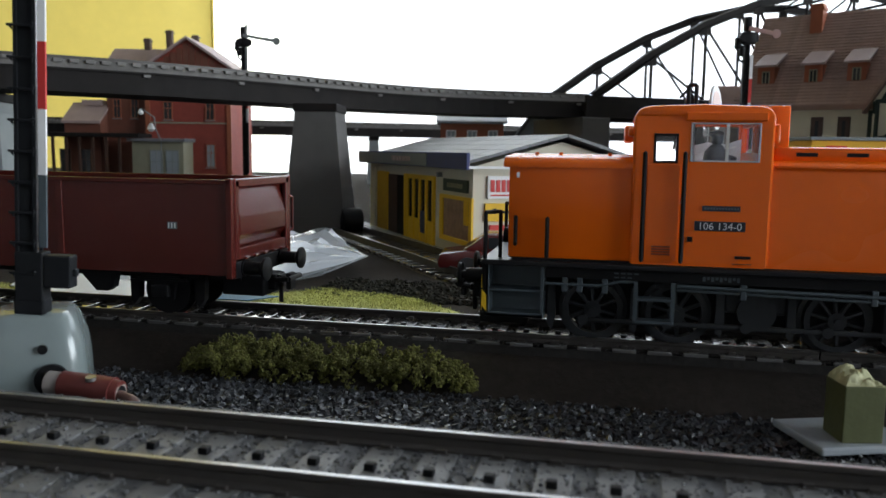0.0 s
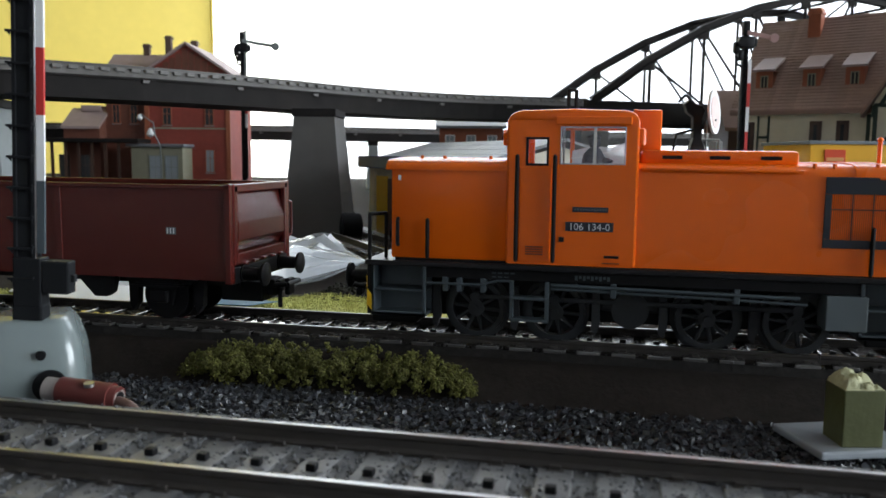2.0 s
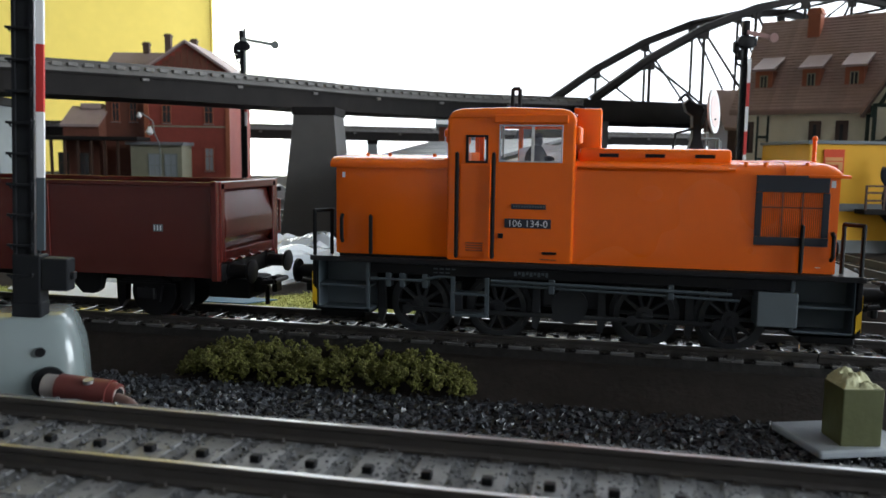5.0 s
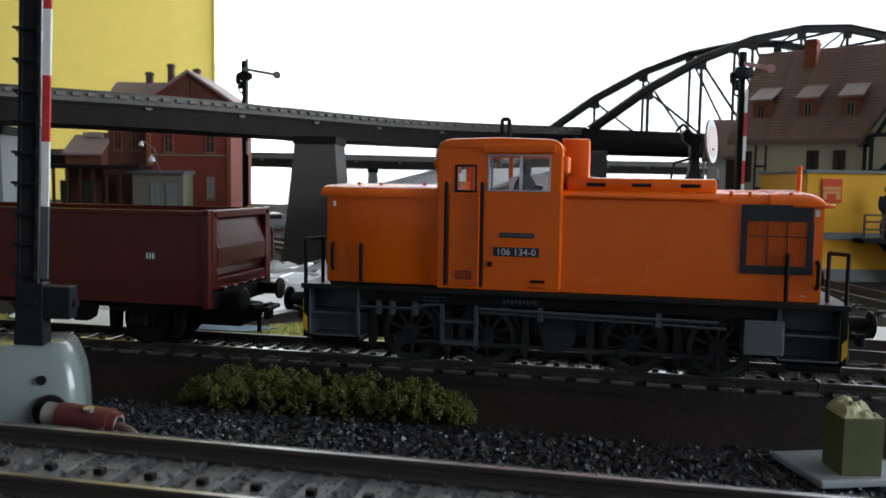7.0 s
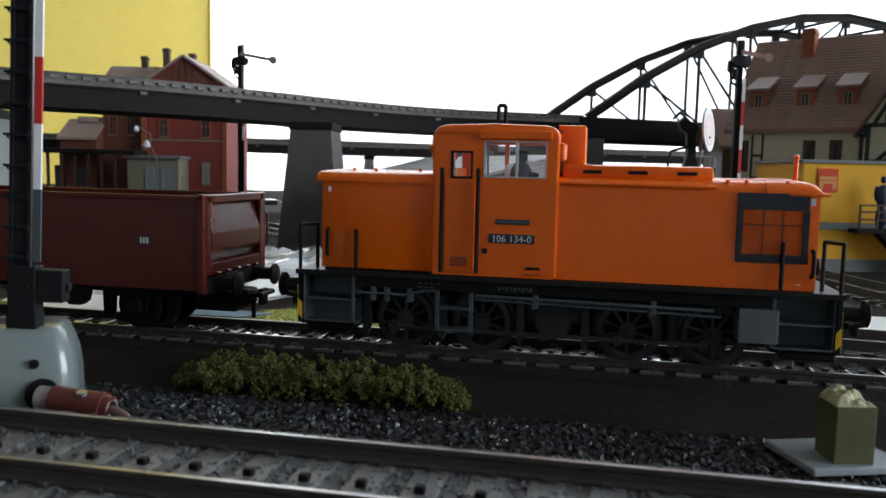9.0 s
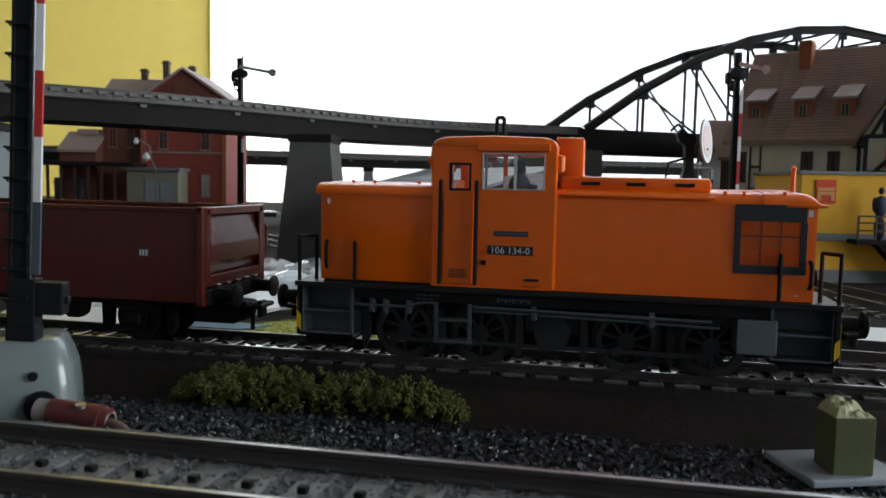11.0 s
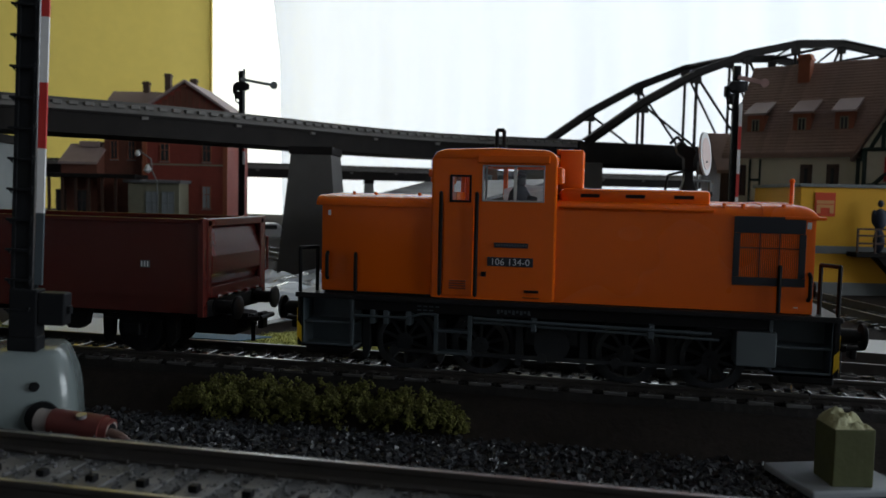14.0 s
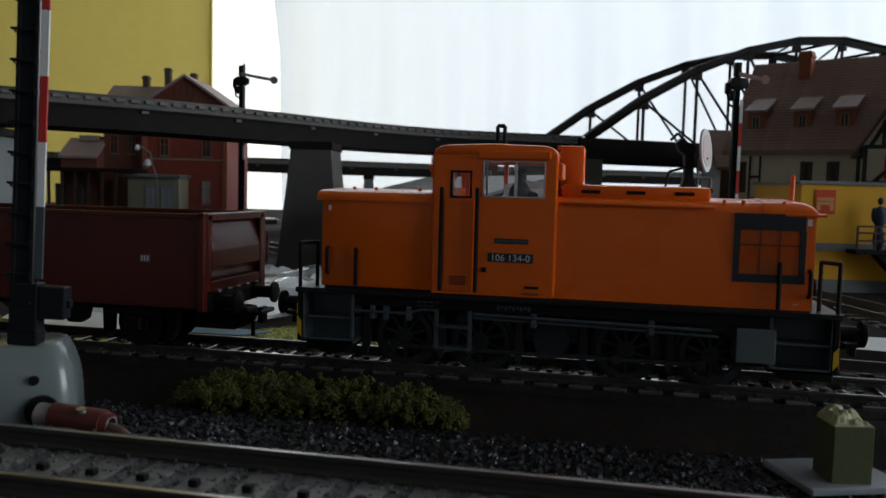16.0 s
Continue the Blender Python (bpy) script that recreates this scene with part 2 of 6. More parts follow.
def cyl(bm, a, b, r, r2=None, n=16, caps=True):
    a, b = Vector(a), Vector(b)
    d = b - a
    m = Matrix.Translation((a + b) / 2) @ d.to_track_quat("Z", "Y").to_matrix().to_4x4()
    return bmesh.ops.create_cone(bm, cap_ends=caps, segments=n, radius1=r, radius2=r if r2 is None else r2, depth=d.length, matrix=m)["verts"]


def rod(bm, pts, r, n=8):
    for a, b in zip(pts, pts[1:]):
        cyl(bm, a, b, r, n=n)


def prism(bm, pts, axis, a0, a1, bevel=0.0):
    """A polygon given in two axes, drawn out along the third."""
    def at(p, a):
        return {"x": (a, p[0], p[1]), "y": (p[0], a, p[1]), "z": (p[0], p[1], a)}[axis]
    lo = [bm.verts.new(at(p, a0)) for p in pts]
    hi = [bm.verts.new(at(p, a1)) for p in pts]
    fs = [bm.faces.new(lo), bm.faces.new(hi[::-1])]
    for i in range(len(pts)):
        j = (i + 1) % len(pts)
        fs.append(bm.faces.new((lo[i], hi[i], hi[j], lo[j])))
    bmesh.ops.recalc_face_normals(bm, faces=fs)
    if bevel:
        bmesh.ops.bevel(bm, geom=list({e for f in fs for e in f.edges}), offset=bevel, segments=2, affect="EDGES", profile=0.5)
    return lo + hi


def sweep(bm, profile, path, closed_profile=True):
    """A profile (across, up) carried along a path of (x, y, z); across points to the path's right."""
    rings = []
    for i, p in enumerate(path):
        a = Vector(path[max(i - 1, 0)])
        b = Vector(path[min(i + 1, len(path) - 1)])
        d = b - a
        right = Vector((d.y, -d.x, 0)).normalized()
        rings.append([bm.verts.new(Vector(p) + right * u + Vector((0, 0, w))) for u, w in profile])
    n = len(profile)
    for r, s in zip(rings, rings[1:]):
        for i in range(n if closed_profile else n - 1):
            j = (i + 1) % n
            bm.faces.new((r[i], r[j], s[j], s[i]))
    if closed_profile:
        bm.faces.new(rings[0][::-1])
        bm.faces.new(rings[-1])
    bmesh.ops.recalc_face_normals(bm, faces=bm.faces)


def mesh_of(name, bm, mat, smooth=False):
    bmesh.ops.scale(bm, vec=(MM, MM, MM), verts=bm.verts)
    me = bpy.data.meshes.new(name)
    if smooth:
        for f in bm.faces:
            f.smooth = True
        for e in bm.edges:
            if len(e.link_faces) == 2 and e.calc_face_angle(0) > 0.7:
                e.smooth = False
    bm.to_mesh(me)
    bm.free()
    me.materials.append(mat)
    return me


def part(name, bm, mat, parent=None, label="", at=None, smooth=False):
    ob = new(name, mesh_of(name, bm, mat, smooth))
    ob.parent = parent
    if at is not None:
        ob.matrix_basis = Matrix.Translation(Vector(at) * MM)
    if label:
        tagged(ob, label)
    return ob


def base(name, label, category, at=(0, 0, 0), rz=0, group="", kind=""):
    ob = new(name)
    ob.empty_display_size = 0.005
    ob.matrix_basis = pose(at[0] * MM, at[1] * MM, at[2] * MM, 0, 0, rz)
    return tagged(ob, label, category, group, kind)


def piece(name, me, parent, m=None):
    ob = new(name, me)
    ob.parent = parent
    if m is not None:
        ob.matrix_basis = m
    return ob


def cubes(name, mat, boxes, parent=None, label="", bevel=0.0):
    bm = bmesh.new()
    for b in boxes:
        box(bm, *b, bevel=bevel)
    return part(name, bm, mat, parent, label)


# ---- the room ----
def room():
    wy = WALL_Y / MM
    wx = -683
    bm = bmesh.new()
    r = 2.5
    pts = [(-2600, 420), (-1560, 420)] + [(wx - r + r * math.sin(a), wy + r - r * math.cos(a)) for a in [radians(-44 + i / 12 * 176) for i in range(13)]] + [(wx - 80, wy + 70), (-2600, wy + 70)]
    prism(bm, pts, "z", -750, 1650)
    part("wall_north", bm, WALLPAPER, smooth=True)
    cubes("wall_above", ROOM, [(wx, 2200, wy, wy + 70, 1250, 1650)])
    cubes("wall_below", ROOM, [(wx, 2200, wy, wy + 70, -750, -330)])
    # the opening is made up, out of view, to let the side fill in
    cubes("wall_east", ROOM, [(2200, 2300, -2100, -660, -750, 1650), (2200, 2300, 860, wy + 70, -750, 1650), (2200, 2300, -660, 860, -750, -10), (2200, 2300, -660, 860, 910, 1650)])
    cubes("wall_west", ROOM, [(-2700, -2600, -2100, wy + 70, -750, 1650)])
    cubes("wall_south", ROOM, [(-2600, 2200, -2100, -2000, -750, 1650)])
    cubes("ceiling", ROOM, [(-2700, 2300, -2100, wy + 70, 1650, 1700)])
    cubes("floor", FLOORWOOD, [(-2700, 2300, -2100, wy + 70, -800, -750)])
    for n, lab in (("wall_north", "yellow woodchip-papered wall beside the window"), ("wall_above", "plain plaster wall over the window"), ("wall_below", "plain plaster wall under the window"), ("wall_east", "plain plaster wall out of view with an opening added for the fill lamp"), ("wall_west", "plain plaster wall"), ("wall_south", "plain plaster wall"), ("ceiling", "plain white ceiling"), ("floor", "brown wooden floor")):
        tagged(bpy.data.objects[n], lab, n.split("_")[0], kind="structure")
    bm = bmesh.new()
    box(bm, wx - 900, 3300, wy + 900, wy + 905, -900, 2200)
    tagged(part("backdrop", bm, SKY_GLOW), "bright overcast daylight outside the window", "sky", kind="structure")
    # sheer curtain with folds
    bm = bmesh.new()
    cols, rows_n = 700, 14
    grid = []
    for i in range(cols + 1):
        u = i / cols
        col = []
        for j in range(rows_n + 1):
            w = j / rows_n
            z = -320 + w * 1600
            edge = -529 - 0.028 * z - 9 * min(4.0, max(0.0, (z - 270) / 80)) ** 2
            x = edge * (1 - u) + u * 2120
            x += 9 * math.sin(x / 31 + 0.7 * math.sin(x / 170)) * max(0.0, math.sin(x / 130 + 0.5))
            y = wy - 60 + 14 * math.sin(x / 26 + 1.2 * math.sin(x / 90)) * (0.6 + 0.4 * math.sin(x / 210 + w)) + 6 * math.sin(x / 11 + w * 2)
            col.append(bm.verts.new((x, y, z)))
        grid.append(col)
    for a, b in zip(grid, grid[1:]):
        for j in range(rows_n):
            bm.faces.new((a[j], b[j], b[j + 1], a[j + 1]))
    tagged(part("curtain", bm, CURTAIN, smooth=True), "sheer white curtain hanging in soft folds at the window", "curtain")
    # a thin net between the wall and the curtain
    bm = bmesh.new()
    strip = []
    for i in range(141):
        x = -661 + i
        y = wy - 30 + 5 * math.sin(x / 7.5 + math.sin(x / 23)) * max(0.0, math.sin(x / 34 + 1.0))
        strip.append((bm.verts.new((x, y, -320)), bm.verts.new((x, y, 1280))))
    for a, b in zip(strip, strip[1:]):
        bm.faces.new((a[0], b[0], b[1], a[1]))
    tagged(part("net_curtain", bm, NET, smooth=True), "thin white net curtain hanging beside the yellow wall", "curtain")
    tagged(cubes("curtain_rail", WHITE, [(-660, 2150, wy - 70, wy - 50, 1280, 1296)]), "white curtain rail over the window", "rail")


room()


# ---- the layout board: low ground before the bank, high ground behind it ----
def hill(x, y):
    return 0.8 * noise.noise(Vector((x / 37, y / 37, 0))) + 0.35 * noise.noise(Vector((x / 9, y / 9, 3)))


def ground_height(x, y):
    if y < 152:
        return -10.0
    if y < 163:
        return -10.0 + (y - 152) / 11 * 6.2
    return -3.8 + max(0.0, min(1.0, (y - 680) / 200)) * 12


def ground():
    bm = bmesh.new()
    xs = [-900, -800, -600, -450] + list(range(-360, 300, 6)) + [330, 420, 600, 900]
    ys = [-60, 0, 40, 70, 90, 100] + list(range(106, 240, 3)) + list(range(240, 460, 10)) + [480, 520, 580, 660, 760, 880, 1000]
    g = []
    for x in xs:
        g.append([bm.verts.new((x, y, ground_height(x, y) + (hill(x, y) * (0.35 if y < 240 else 0.6) if abs(y - 179) > 14 else 0))) for y in ys])
    for a, b in zip(g, g[1:]):
        for i in range(len(ys) - 1):
            bm.faces.new((a[i], b[i], b[i + 1], a[i + 1]))
    tagged(part("ground", bm, BANK, smooth=True), "dark brown scenic ground with a bank beside the track", "ground", kind="structure")
    tagged(cubes("baseboard", BOARD, [(-900, 900, -60, 1000, -40, -13)]), "plain wooden board under the layout", "board", kind="structure")
    tagged(cubes("table", BOARD, [(-880, -820, -20, 40, -750, -40), (800, 860, -20, 40, -750, -40), (-880, -820, 900, 960, -750, -40), (800, 860, 900, 960, -750, -40)]), "wooden legs that carry the layout board", "table", kind="structure")


ground()


# ---- straight tracks ----
def rail_profile(bm, y, z, x0, x1):
    """Foot, web and head of one rail with its top at z."""
    p = [(-1.0, -2.5), (1.0, -2.5), (1.0, -2.2), (0.3, -1.9), (0.3, -0.9), (0.5, -0.6), (0.5, -0.12), (0.38, 0), (-0.38, 0), (-0.5, -0.12), (-0.5, -0.6), (-0.3, -0.9), (-0.3, -1.9), (-1.0, -2.2)]
    prism(bm, [(y + a, z + b) for a, b in p], "x", x0, x1)


def rail_top(bm, y, z, x0, x1):
    box(bm, x0, x1, y - 0.34, y + 0.34, z - 0.1, z + 0.03)


def straight_track(label, yc, z, x0, x1, pitch, first, mat_sl, mat_bal, joints, bed, fill, wide, up=0.0, end=15.2):
    t = base("railway_track", label, "track", (0, yc, z), kind="structure")
    spans = [x0] + joints + [x1]
    for side in (-8.25, 8.25):
        for a, b in zip(spans, spans[1:]):
            bm = bmesh.new()
            rail_profile(bm, side, 0, a + 0.2, b - 0.2)
            r = part("rail", bm, RAIL_BROWN, t)
            bm = bmesh.new()
            rail_top(bm, side, 0, a + 0.2, b - 0.2)
            part("rail_head", bm, STEEL, r, "bright worn running surface")
    bm = bmesh.new()
    w = bed
    prism(bm, [(-w - 4, -6.4), (w + 4, -6.4), (w, fill), (-w, fill)], "x", x0, x1)
    bmesh.ops.subdivide_edges(bm, edges=[e for e in bm.edges if abs(e.verts[0].co.x - e.verts[1].co.x) > 1], cuts=200)
    for v in bm.verts:
        v.co.z += 0.25 * noise.noise(v.co * 0.9)
    part("ballast_bed", bm, mat_bal, t)
    bm = bmesh.new()
    box(bm, -wide, wide, -end, end, -4.0, -2.5 + up, bevel=0.25)
    sl = mesh_of("sleeper", bm, mat_sl)
    bm = bmesh.new()
    box(bm, -1.1, 1.1, -1.9, 1.9, -2.6 + up, -2.42 + up, bevel=0.05)
    box(bm, -0.7, 0.7, -1.6, -0.9, -2.5 + up, -1.95 + up, bevel=0.12)
    box(bm, -0.7, 0.7, 0.9, 1.6, -2.5 + up, -1.95 + up, bevel=0.12)
    chair = mesh_of("rail_chair", bm, RAIL_BROWN)
    bm = bmesh.new()
    box(bm, -0.65, 0.65, -0.62, 0.62, -2.6 + up, -1.6 + 0.7 * up, bevel=0.2)
    stud = mesh_of("stud", bm, BLACK)
    n = int((first - x0) / pitch)
    x = first - n * pitch
    while x < x1:
        s = piece("sleeper", sl, t, Matrix.Translation((x * MM, 0, 0)))
        piece("stud", stud, s)
        for side in (-8.25, 8.25):
            piece("rail_chair", chair, s, Matrix.Translation((0, side * MM, 0)))
        x += pitch
    return t


NEAR_Y, LOCO_Y = 88.5, 179.2
straight_track("foreground model track with grey sleepers and centre studs", NEAR_Y, 3.6, -260, 200, 7.18, -77.6, SLEEPER_FG, BALLAST_FG, [], 17, -2.75, 2.2)
straight_track("model track with dark sleepers and bright rail tops", LOCO_Y, 0.0, -330, 300, 7.18, -18.5, SLEEPER, BED_DARK, [41.5], 11.0, -2.35, 2.5, 0.9, 10.9)


# ---- locomotive ----
def spoked_wheel(parent, x, y, z, r, face):
    """A wheel in the plane of the track; face is -1 towards the viewer."""
    w = new("wheel")
    w.empty_display_size = 0.002
    w.parent = parent
    w.matrix_basis = pose(x * MM, y * MM, z * MM)
    bm = bmesh.new()
    n = 40
    prof = [(r + 0.9, 1.3), (r + 0.9, 0.7), (r, 0.6), (r - 0.1, -1.3), (r - 1.2, -1.4), (r - 1.2, 1.2)]
    rings = []
    for i in range(n):
        a = 2 * math.pi * i / n
        rings.append([bm.verts.new((q * math.cos(a), -face * u, q * math.sin(a))) for q, u in prof])
    for i in range(n):
        p, q = rings[i], rings[(i + 1) % n]
        for j in range(len(prof)):
            k = (j + 1) % len(prof)
            bm.faces.new((p[j], p[k], q[k], q[j]))
    bmesh.ops.recalc_face_normals(bm, faces=bm.faces)
    part("tyre", bm, WHEEL_GREY, w, smooth=True)
    bm = bmesh.new()
    for i in range(10):
        a = 2 * math.pi * i / 10 + 0.2
        cyl(bm, (1.0 * math.cos(a), face * 0.3, 1.0 * math.sin(a)), ((r - 1.0) * math.cos(a), face * 0.3, (r - 1.0) * math.sin(a)), 0.55, 0.42, n=6)
    part("spoke_ring", bm, WHEEL_GREY, w)
    bm = bmesh.new()
    cyl(bm, (0, -1.2, 0), (0, 1.6 * face, 0), 1.8, n=20)
    cyl(bm, (0, 0, 0), (0, 2.1 * face, 0), 0.7, n=12)
    box(bm, -3.4, -0.2, -1.0, 1.0, -0.9, 0.9, bevel=0.3)
    cyl(bm, (-2.8, 0, 0), (-2.8, 2.2 * face, 0), 0.6, n=12)
    part("hub", bm, FRAME_GREY, w, smooth=True)
    return w


def buffer(parent, x, y, z, d, bent=False):
    b = new("buffer")
    b.empty_display_size = 0.002
    b.parent = parent
    b.matrix_basis = pose(x * MM, y * MM, z * MM)
    bm = bmesh.new()
    cyl(bm, (0, 0, 0), (d * 0.5, 0, 0), 2.0, n=16)
    cyl(bm, (d * 0.5, 0, 0), (d * 4.4, 0, 0), 1.6, 1.5, n=16)
    cyl(bm, (d * 4.3, 0, 0), (d * 5.4, 0, 0), 0.9, n=12)
    part("sleeve", bm, BLACK, b, smooth=True)
    bm = bmesh.new()
    cyl(bm, (d * 5.2, 0, 0), (d * 5.8, 0, 0), 2.6, 2.7, n=24)
    vs = cyl(bm, (d * 5.8, 0, 0), (d * 6.05, 0, 0), 2.7, 2.2, n=24)
    part("head", bm, BLACK, b, smooth=True)
    return b


def coupler(parent, x, z, d, drop):
    """Close coupler in its pocket, with a hook, a loop and a hanging release pin."""
    bm = bmesh.new()
    box(bm, min(x - 8 * d, x + 2.6 * d), max(x - 8 * d, x + 2.6 * d), -5.5, 5.5, drop, z + 0.9, bevel=0.4)
    box(bm, min(x + 1 * d, x + 4.4 * d), max(x + 1 * d, x + 4.4 * d), -3.0, 3.0, z - 2.6, z + 1.2, bevel=0.4)
    part("coupler_pocket", bm, BLACK, parent)
    bm = bmesh.new()
    box(bm, min(x, x + 5.5 * d), max(x, x + 5.5 * d), -2.0, 2.0, z - 1.2, z + 0.9, bevel=0.3)
    rod(bm, [(x + 5 * d, -3.6, z), (x + 8.0 * d, -3.6, z + 0.3), (x + 8.0 * d, 3.6, z + 0.3), (x + 5 * d, 3.6, z), (x + 5 * d, -3.6, z)], 0.6)
    box(bm, min(x + 6.4 * d, x + 7.7 * d), max(x + 6.4 * d, x + 7.7 * d), -1.6, 1.6, z - 2.6, z + 1.4, bevel=0.3)
    cyl(bm, (x + 4.6 * d, 0, z), (x + 4.6 * d, 0, z - 5.9), 0.55, n=8)
    part("coupler", bm, BLACK, parent)


def handrail(parent, pts, r=0.38, mat=None, name="handrail"):
    bm = bmesh.new()
    rod(bm, pts, r)
    for p in pts:
        bmesh.ops.create_icosphere(bm, subdivisions=1, radius=r, matrix=Matrix.Translation(p))
    return part(name, bm, mat or BLACK, parent, smooth=True)


def hood(bm, x0, x1, half, z0, zs, zt, nose=0.0):
    """A bonnet with rounded upper edges; nose: the length over which its top curves down to the end x1."""
    pts = [(-half, z0), (half, z0), (half, zs)]
    for i in range(1, 7):
        a = i / 6 * math.pi / 2
        pts.append((half - 3.2 * (1 - math.cos(a)), zs + (zt - zs - 0.5) * math.sin(a)))
    pts.append((0, zt))
    for i in range(6, 0, -1):
        a = i / 6 * math.pi / 2
        pts.append((-half + 3.2 * (1 - math.cos(a)), zs + (zt - zs - 0.5) * math.sin(a)))
    pts.append((-half, zs))
    stations = [(x0, 0.0)] + [(x1 - nose + nose * math.sin(k / 8 * math.pi / 2), 1 - math.cos(k / 8 * math.pi / 2)) for k in range(9)] if nose else [(x0, 0.0), (x1, 0.0)]
    rings = [[bm.verts.new((x, y, z if z <= zs else zs + (z - zs) * (1 - 0.96 * drop))) for y, z in pts] for x, drop in stations]
    fs = [bm.faces.new(rings[0]), bm.faces.new(rings[-1][::-1])]
    for r, q in zip(rings, rings[1:]):
        for i in range(len(pts)):
            j = (i + 1) % len(pts)
            fs.append(bm.faces.new((r[i], q[i], q[j], r[j])))
    bmesh.ops.recalc_face_normals(bm, faces=fs)
    if not nose:
        bmesh.ops.bevel(bm, geom=list({e for f in fs for e in f.edges}), offset=0.35, segments=2, affect="EDGES", profile=0.5)


def locomotive():
    L = base("locomotive", "orange model shunting locomotive with black frame and spoked wheels", "locomotive", (0, LOCO_Y, 0))
    H = 15.6
    # bonnets
    bm = bmesh.new()
    hood(bm, -49.8, -24.5, H, 17.5, 36.2, 38.6)
    lo = part("front_hood", bm, ORANGE, L, smooth=True)
    bm = bmesh.new()
    hood(bm, -51.0, -24.6, H + 0.55, 35.9, 36.3, 38.7)
    part("hood_lip", bm, ORANGE, lo, smooth=True)
    bm = bmesh.new()
    hood(bm, -0.5, 49.8, H, 17.2, 35.6, 38.5, 3.5)
    hi = part("rear_hood", bm, ORANGE, L, smooth=True)
    bm = bmesh.new()
    box(bm, 44.0, 51.6, -H - 0.45, H + 0.45, 35.3, 36.0, bevel=0.25)
    hood(bm, 40.0, 50.3, H + 0.3, 35.4, 35.8, 38.65, 4.0)
    box(bm, 1, 31, -H - 0.5, H + 0.5, 36.4, 37.0, bevel=0.2)
    part("hood_lip", bm, ORANGE, hi, smooth=True)
    bm = bmesh.new()
    box(bm, 1.0, 30.6, -12.8, 12.8, 37.6, 40.6, bevel=0.8)
    top = part("hood_riser", bm, ORANGE, hi, smooth=True)
    for x in (7, 16, 25.5):
        cubes("slot", BLACK, [(x - 1.9, x + 1.9, -13.0, -12.6, 38.8, 39.5)], top)
    for x, y in ((33, -H + 1.2), (36.5, -H + 1.2), (44, -H + 1.2), (-45, -8), (-40, -8), (-30, -8)):
        bm = bmesh.new()
        cyl(bm, (x, y, 37.2), (x, y, 38.2 if x > 0 else 39.0), 0.38, n=8)
        part("lifting_eye", bm, ORANGE, hi if x > 0 else lo)
    # cab: walls with real window openings
    CH = 16.4
    bm = bmesh.new()
    xs0, xs1 = -25.0, 0.0
    zt = 44.9
    wins = [(-21.6, -17.0, 37.2, 42.9), (-14.8, -2.0, 37.5, 45.0)]
    for sy in (-1, 1):
        y0, y1 = (-CH, -CH + 1.0) if sy < 0 else (CH - 1.0, CH)
        (a, b, c, d), (e, f, g, h) = wins if sy < 0 else ((-23.0, -14.6, 37.2, 45.2), (-13.6, -1.6, 37.3, 45.2))
        for bx in ((xs0, xs1, 17.2, 37.2), (xs0, a, 37.2, 46.2), (a, b, d, 46.2), (b, e, 37.2, 46.2), (e, f, h, 46.2), (f, xs1, 37.2, 46.2), (e, f, 37.2, g)):
            box(bm, bx[0], bx[1], y0, y1, bx[2], bx[3])
    for x0, x1 in ((xs0, xs0 + 1.0), (xs1 - 1.0, xs1)):
        for bx in ((-CH, CH, 17.2, 39.4), (-CH, -CH + 1.6, 39.4, 46.2), (CH - 1.6, CH, 39.4, 46.2), (-0.8, 0.8, 39.4, 46.2), (-CH, CH, 44.8, 46.2)):
            box(bm, x0, x1, bx[0] + 0.02, bx[1] - 0.02, bx[2], bx[3])
    bmesh.ops.remove_doubles(bm, verts=bm.verts, dist=0.001)
    cab = part("cab", bm, ORANGE, L)
    # roof with rounded edges
    bm = bmesh.new()
    pts = [(-25.3, 45.9), (0.4, 45.9), (0.3, 46.8), (-0.6, 47.8), (-2.2, 48.2), (-12.5, 48.5), (-22.6, 48.2), (-24.3, 47.7), (-25.2, 46.8)]
    prism(bm, pts, "y", -CH - 0.1, CH + 0.1, bevel=0.55)
    part("roof", bm, ORANGE, cab, smooth=True)
    cubes("roof_gutter", ORANGE, [(-15.8, -1.0, -CH - 0.75, -CH + 0.1, 45.3, 47.0)], cab, bevel=0.25)
    for x in (-25.5, -0.8):
        cubes("rounded_corner", ORANGE, [(x, x + 1.3, -CH + 0.1, -CH + 1.4, 17.2, 46.5)], cab, bevel=0.5)
    for (a, b, c, d) in wins:
        for sy in (-1,):
            y = sy * (CH - 0.5)
            w = new("window")
            w.empty_display_size = 0.002
            w.parent = cab
            fr = 0.45 if b - a < 8 else 0.3
            bm = bmesh.new()
            ya, yb = sorted((sy * (CH + 0.12), sy * (CH - 0.9)))
            for q in ((a, b, c, c + fr), (a, b, d - fr, d), (a, a + fr, c, d), (b - fr, b, c, d)):
                box(bm, q[0], q[1], ya, yb, q[2], q[3], bevel=0.08)
            if b - a > 8:
                box(bm, (a + b) / 2 + 0.1, (a + b) / 2 + 0.7, ya + 0.2, yb - 0.1, c, d)
            part("frame", bm, BLACK if b - a < 8 else CHROME, w)
            cubes("pane", GLASS, [(a, b, y - 0.1, y + 0.1, c, d)], w)
    # door: posts, grille, handle and the raised door panel
    for x in (-23.2, -15.7):
        handrail(cab, [(x, -CH - 0.9, 18.1), (x, -CH - 0.9, 39.1)], 0.42)
    dp = cubes("door", ORANGE, [(-22.7, -16.4, -CH - 0.22, -CH + 0.05, 17.9, 36.9)], cab, bevel=0.1)
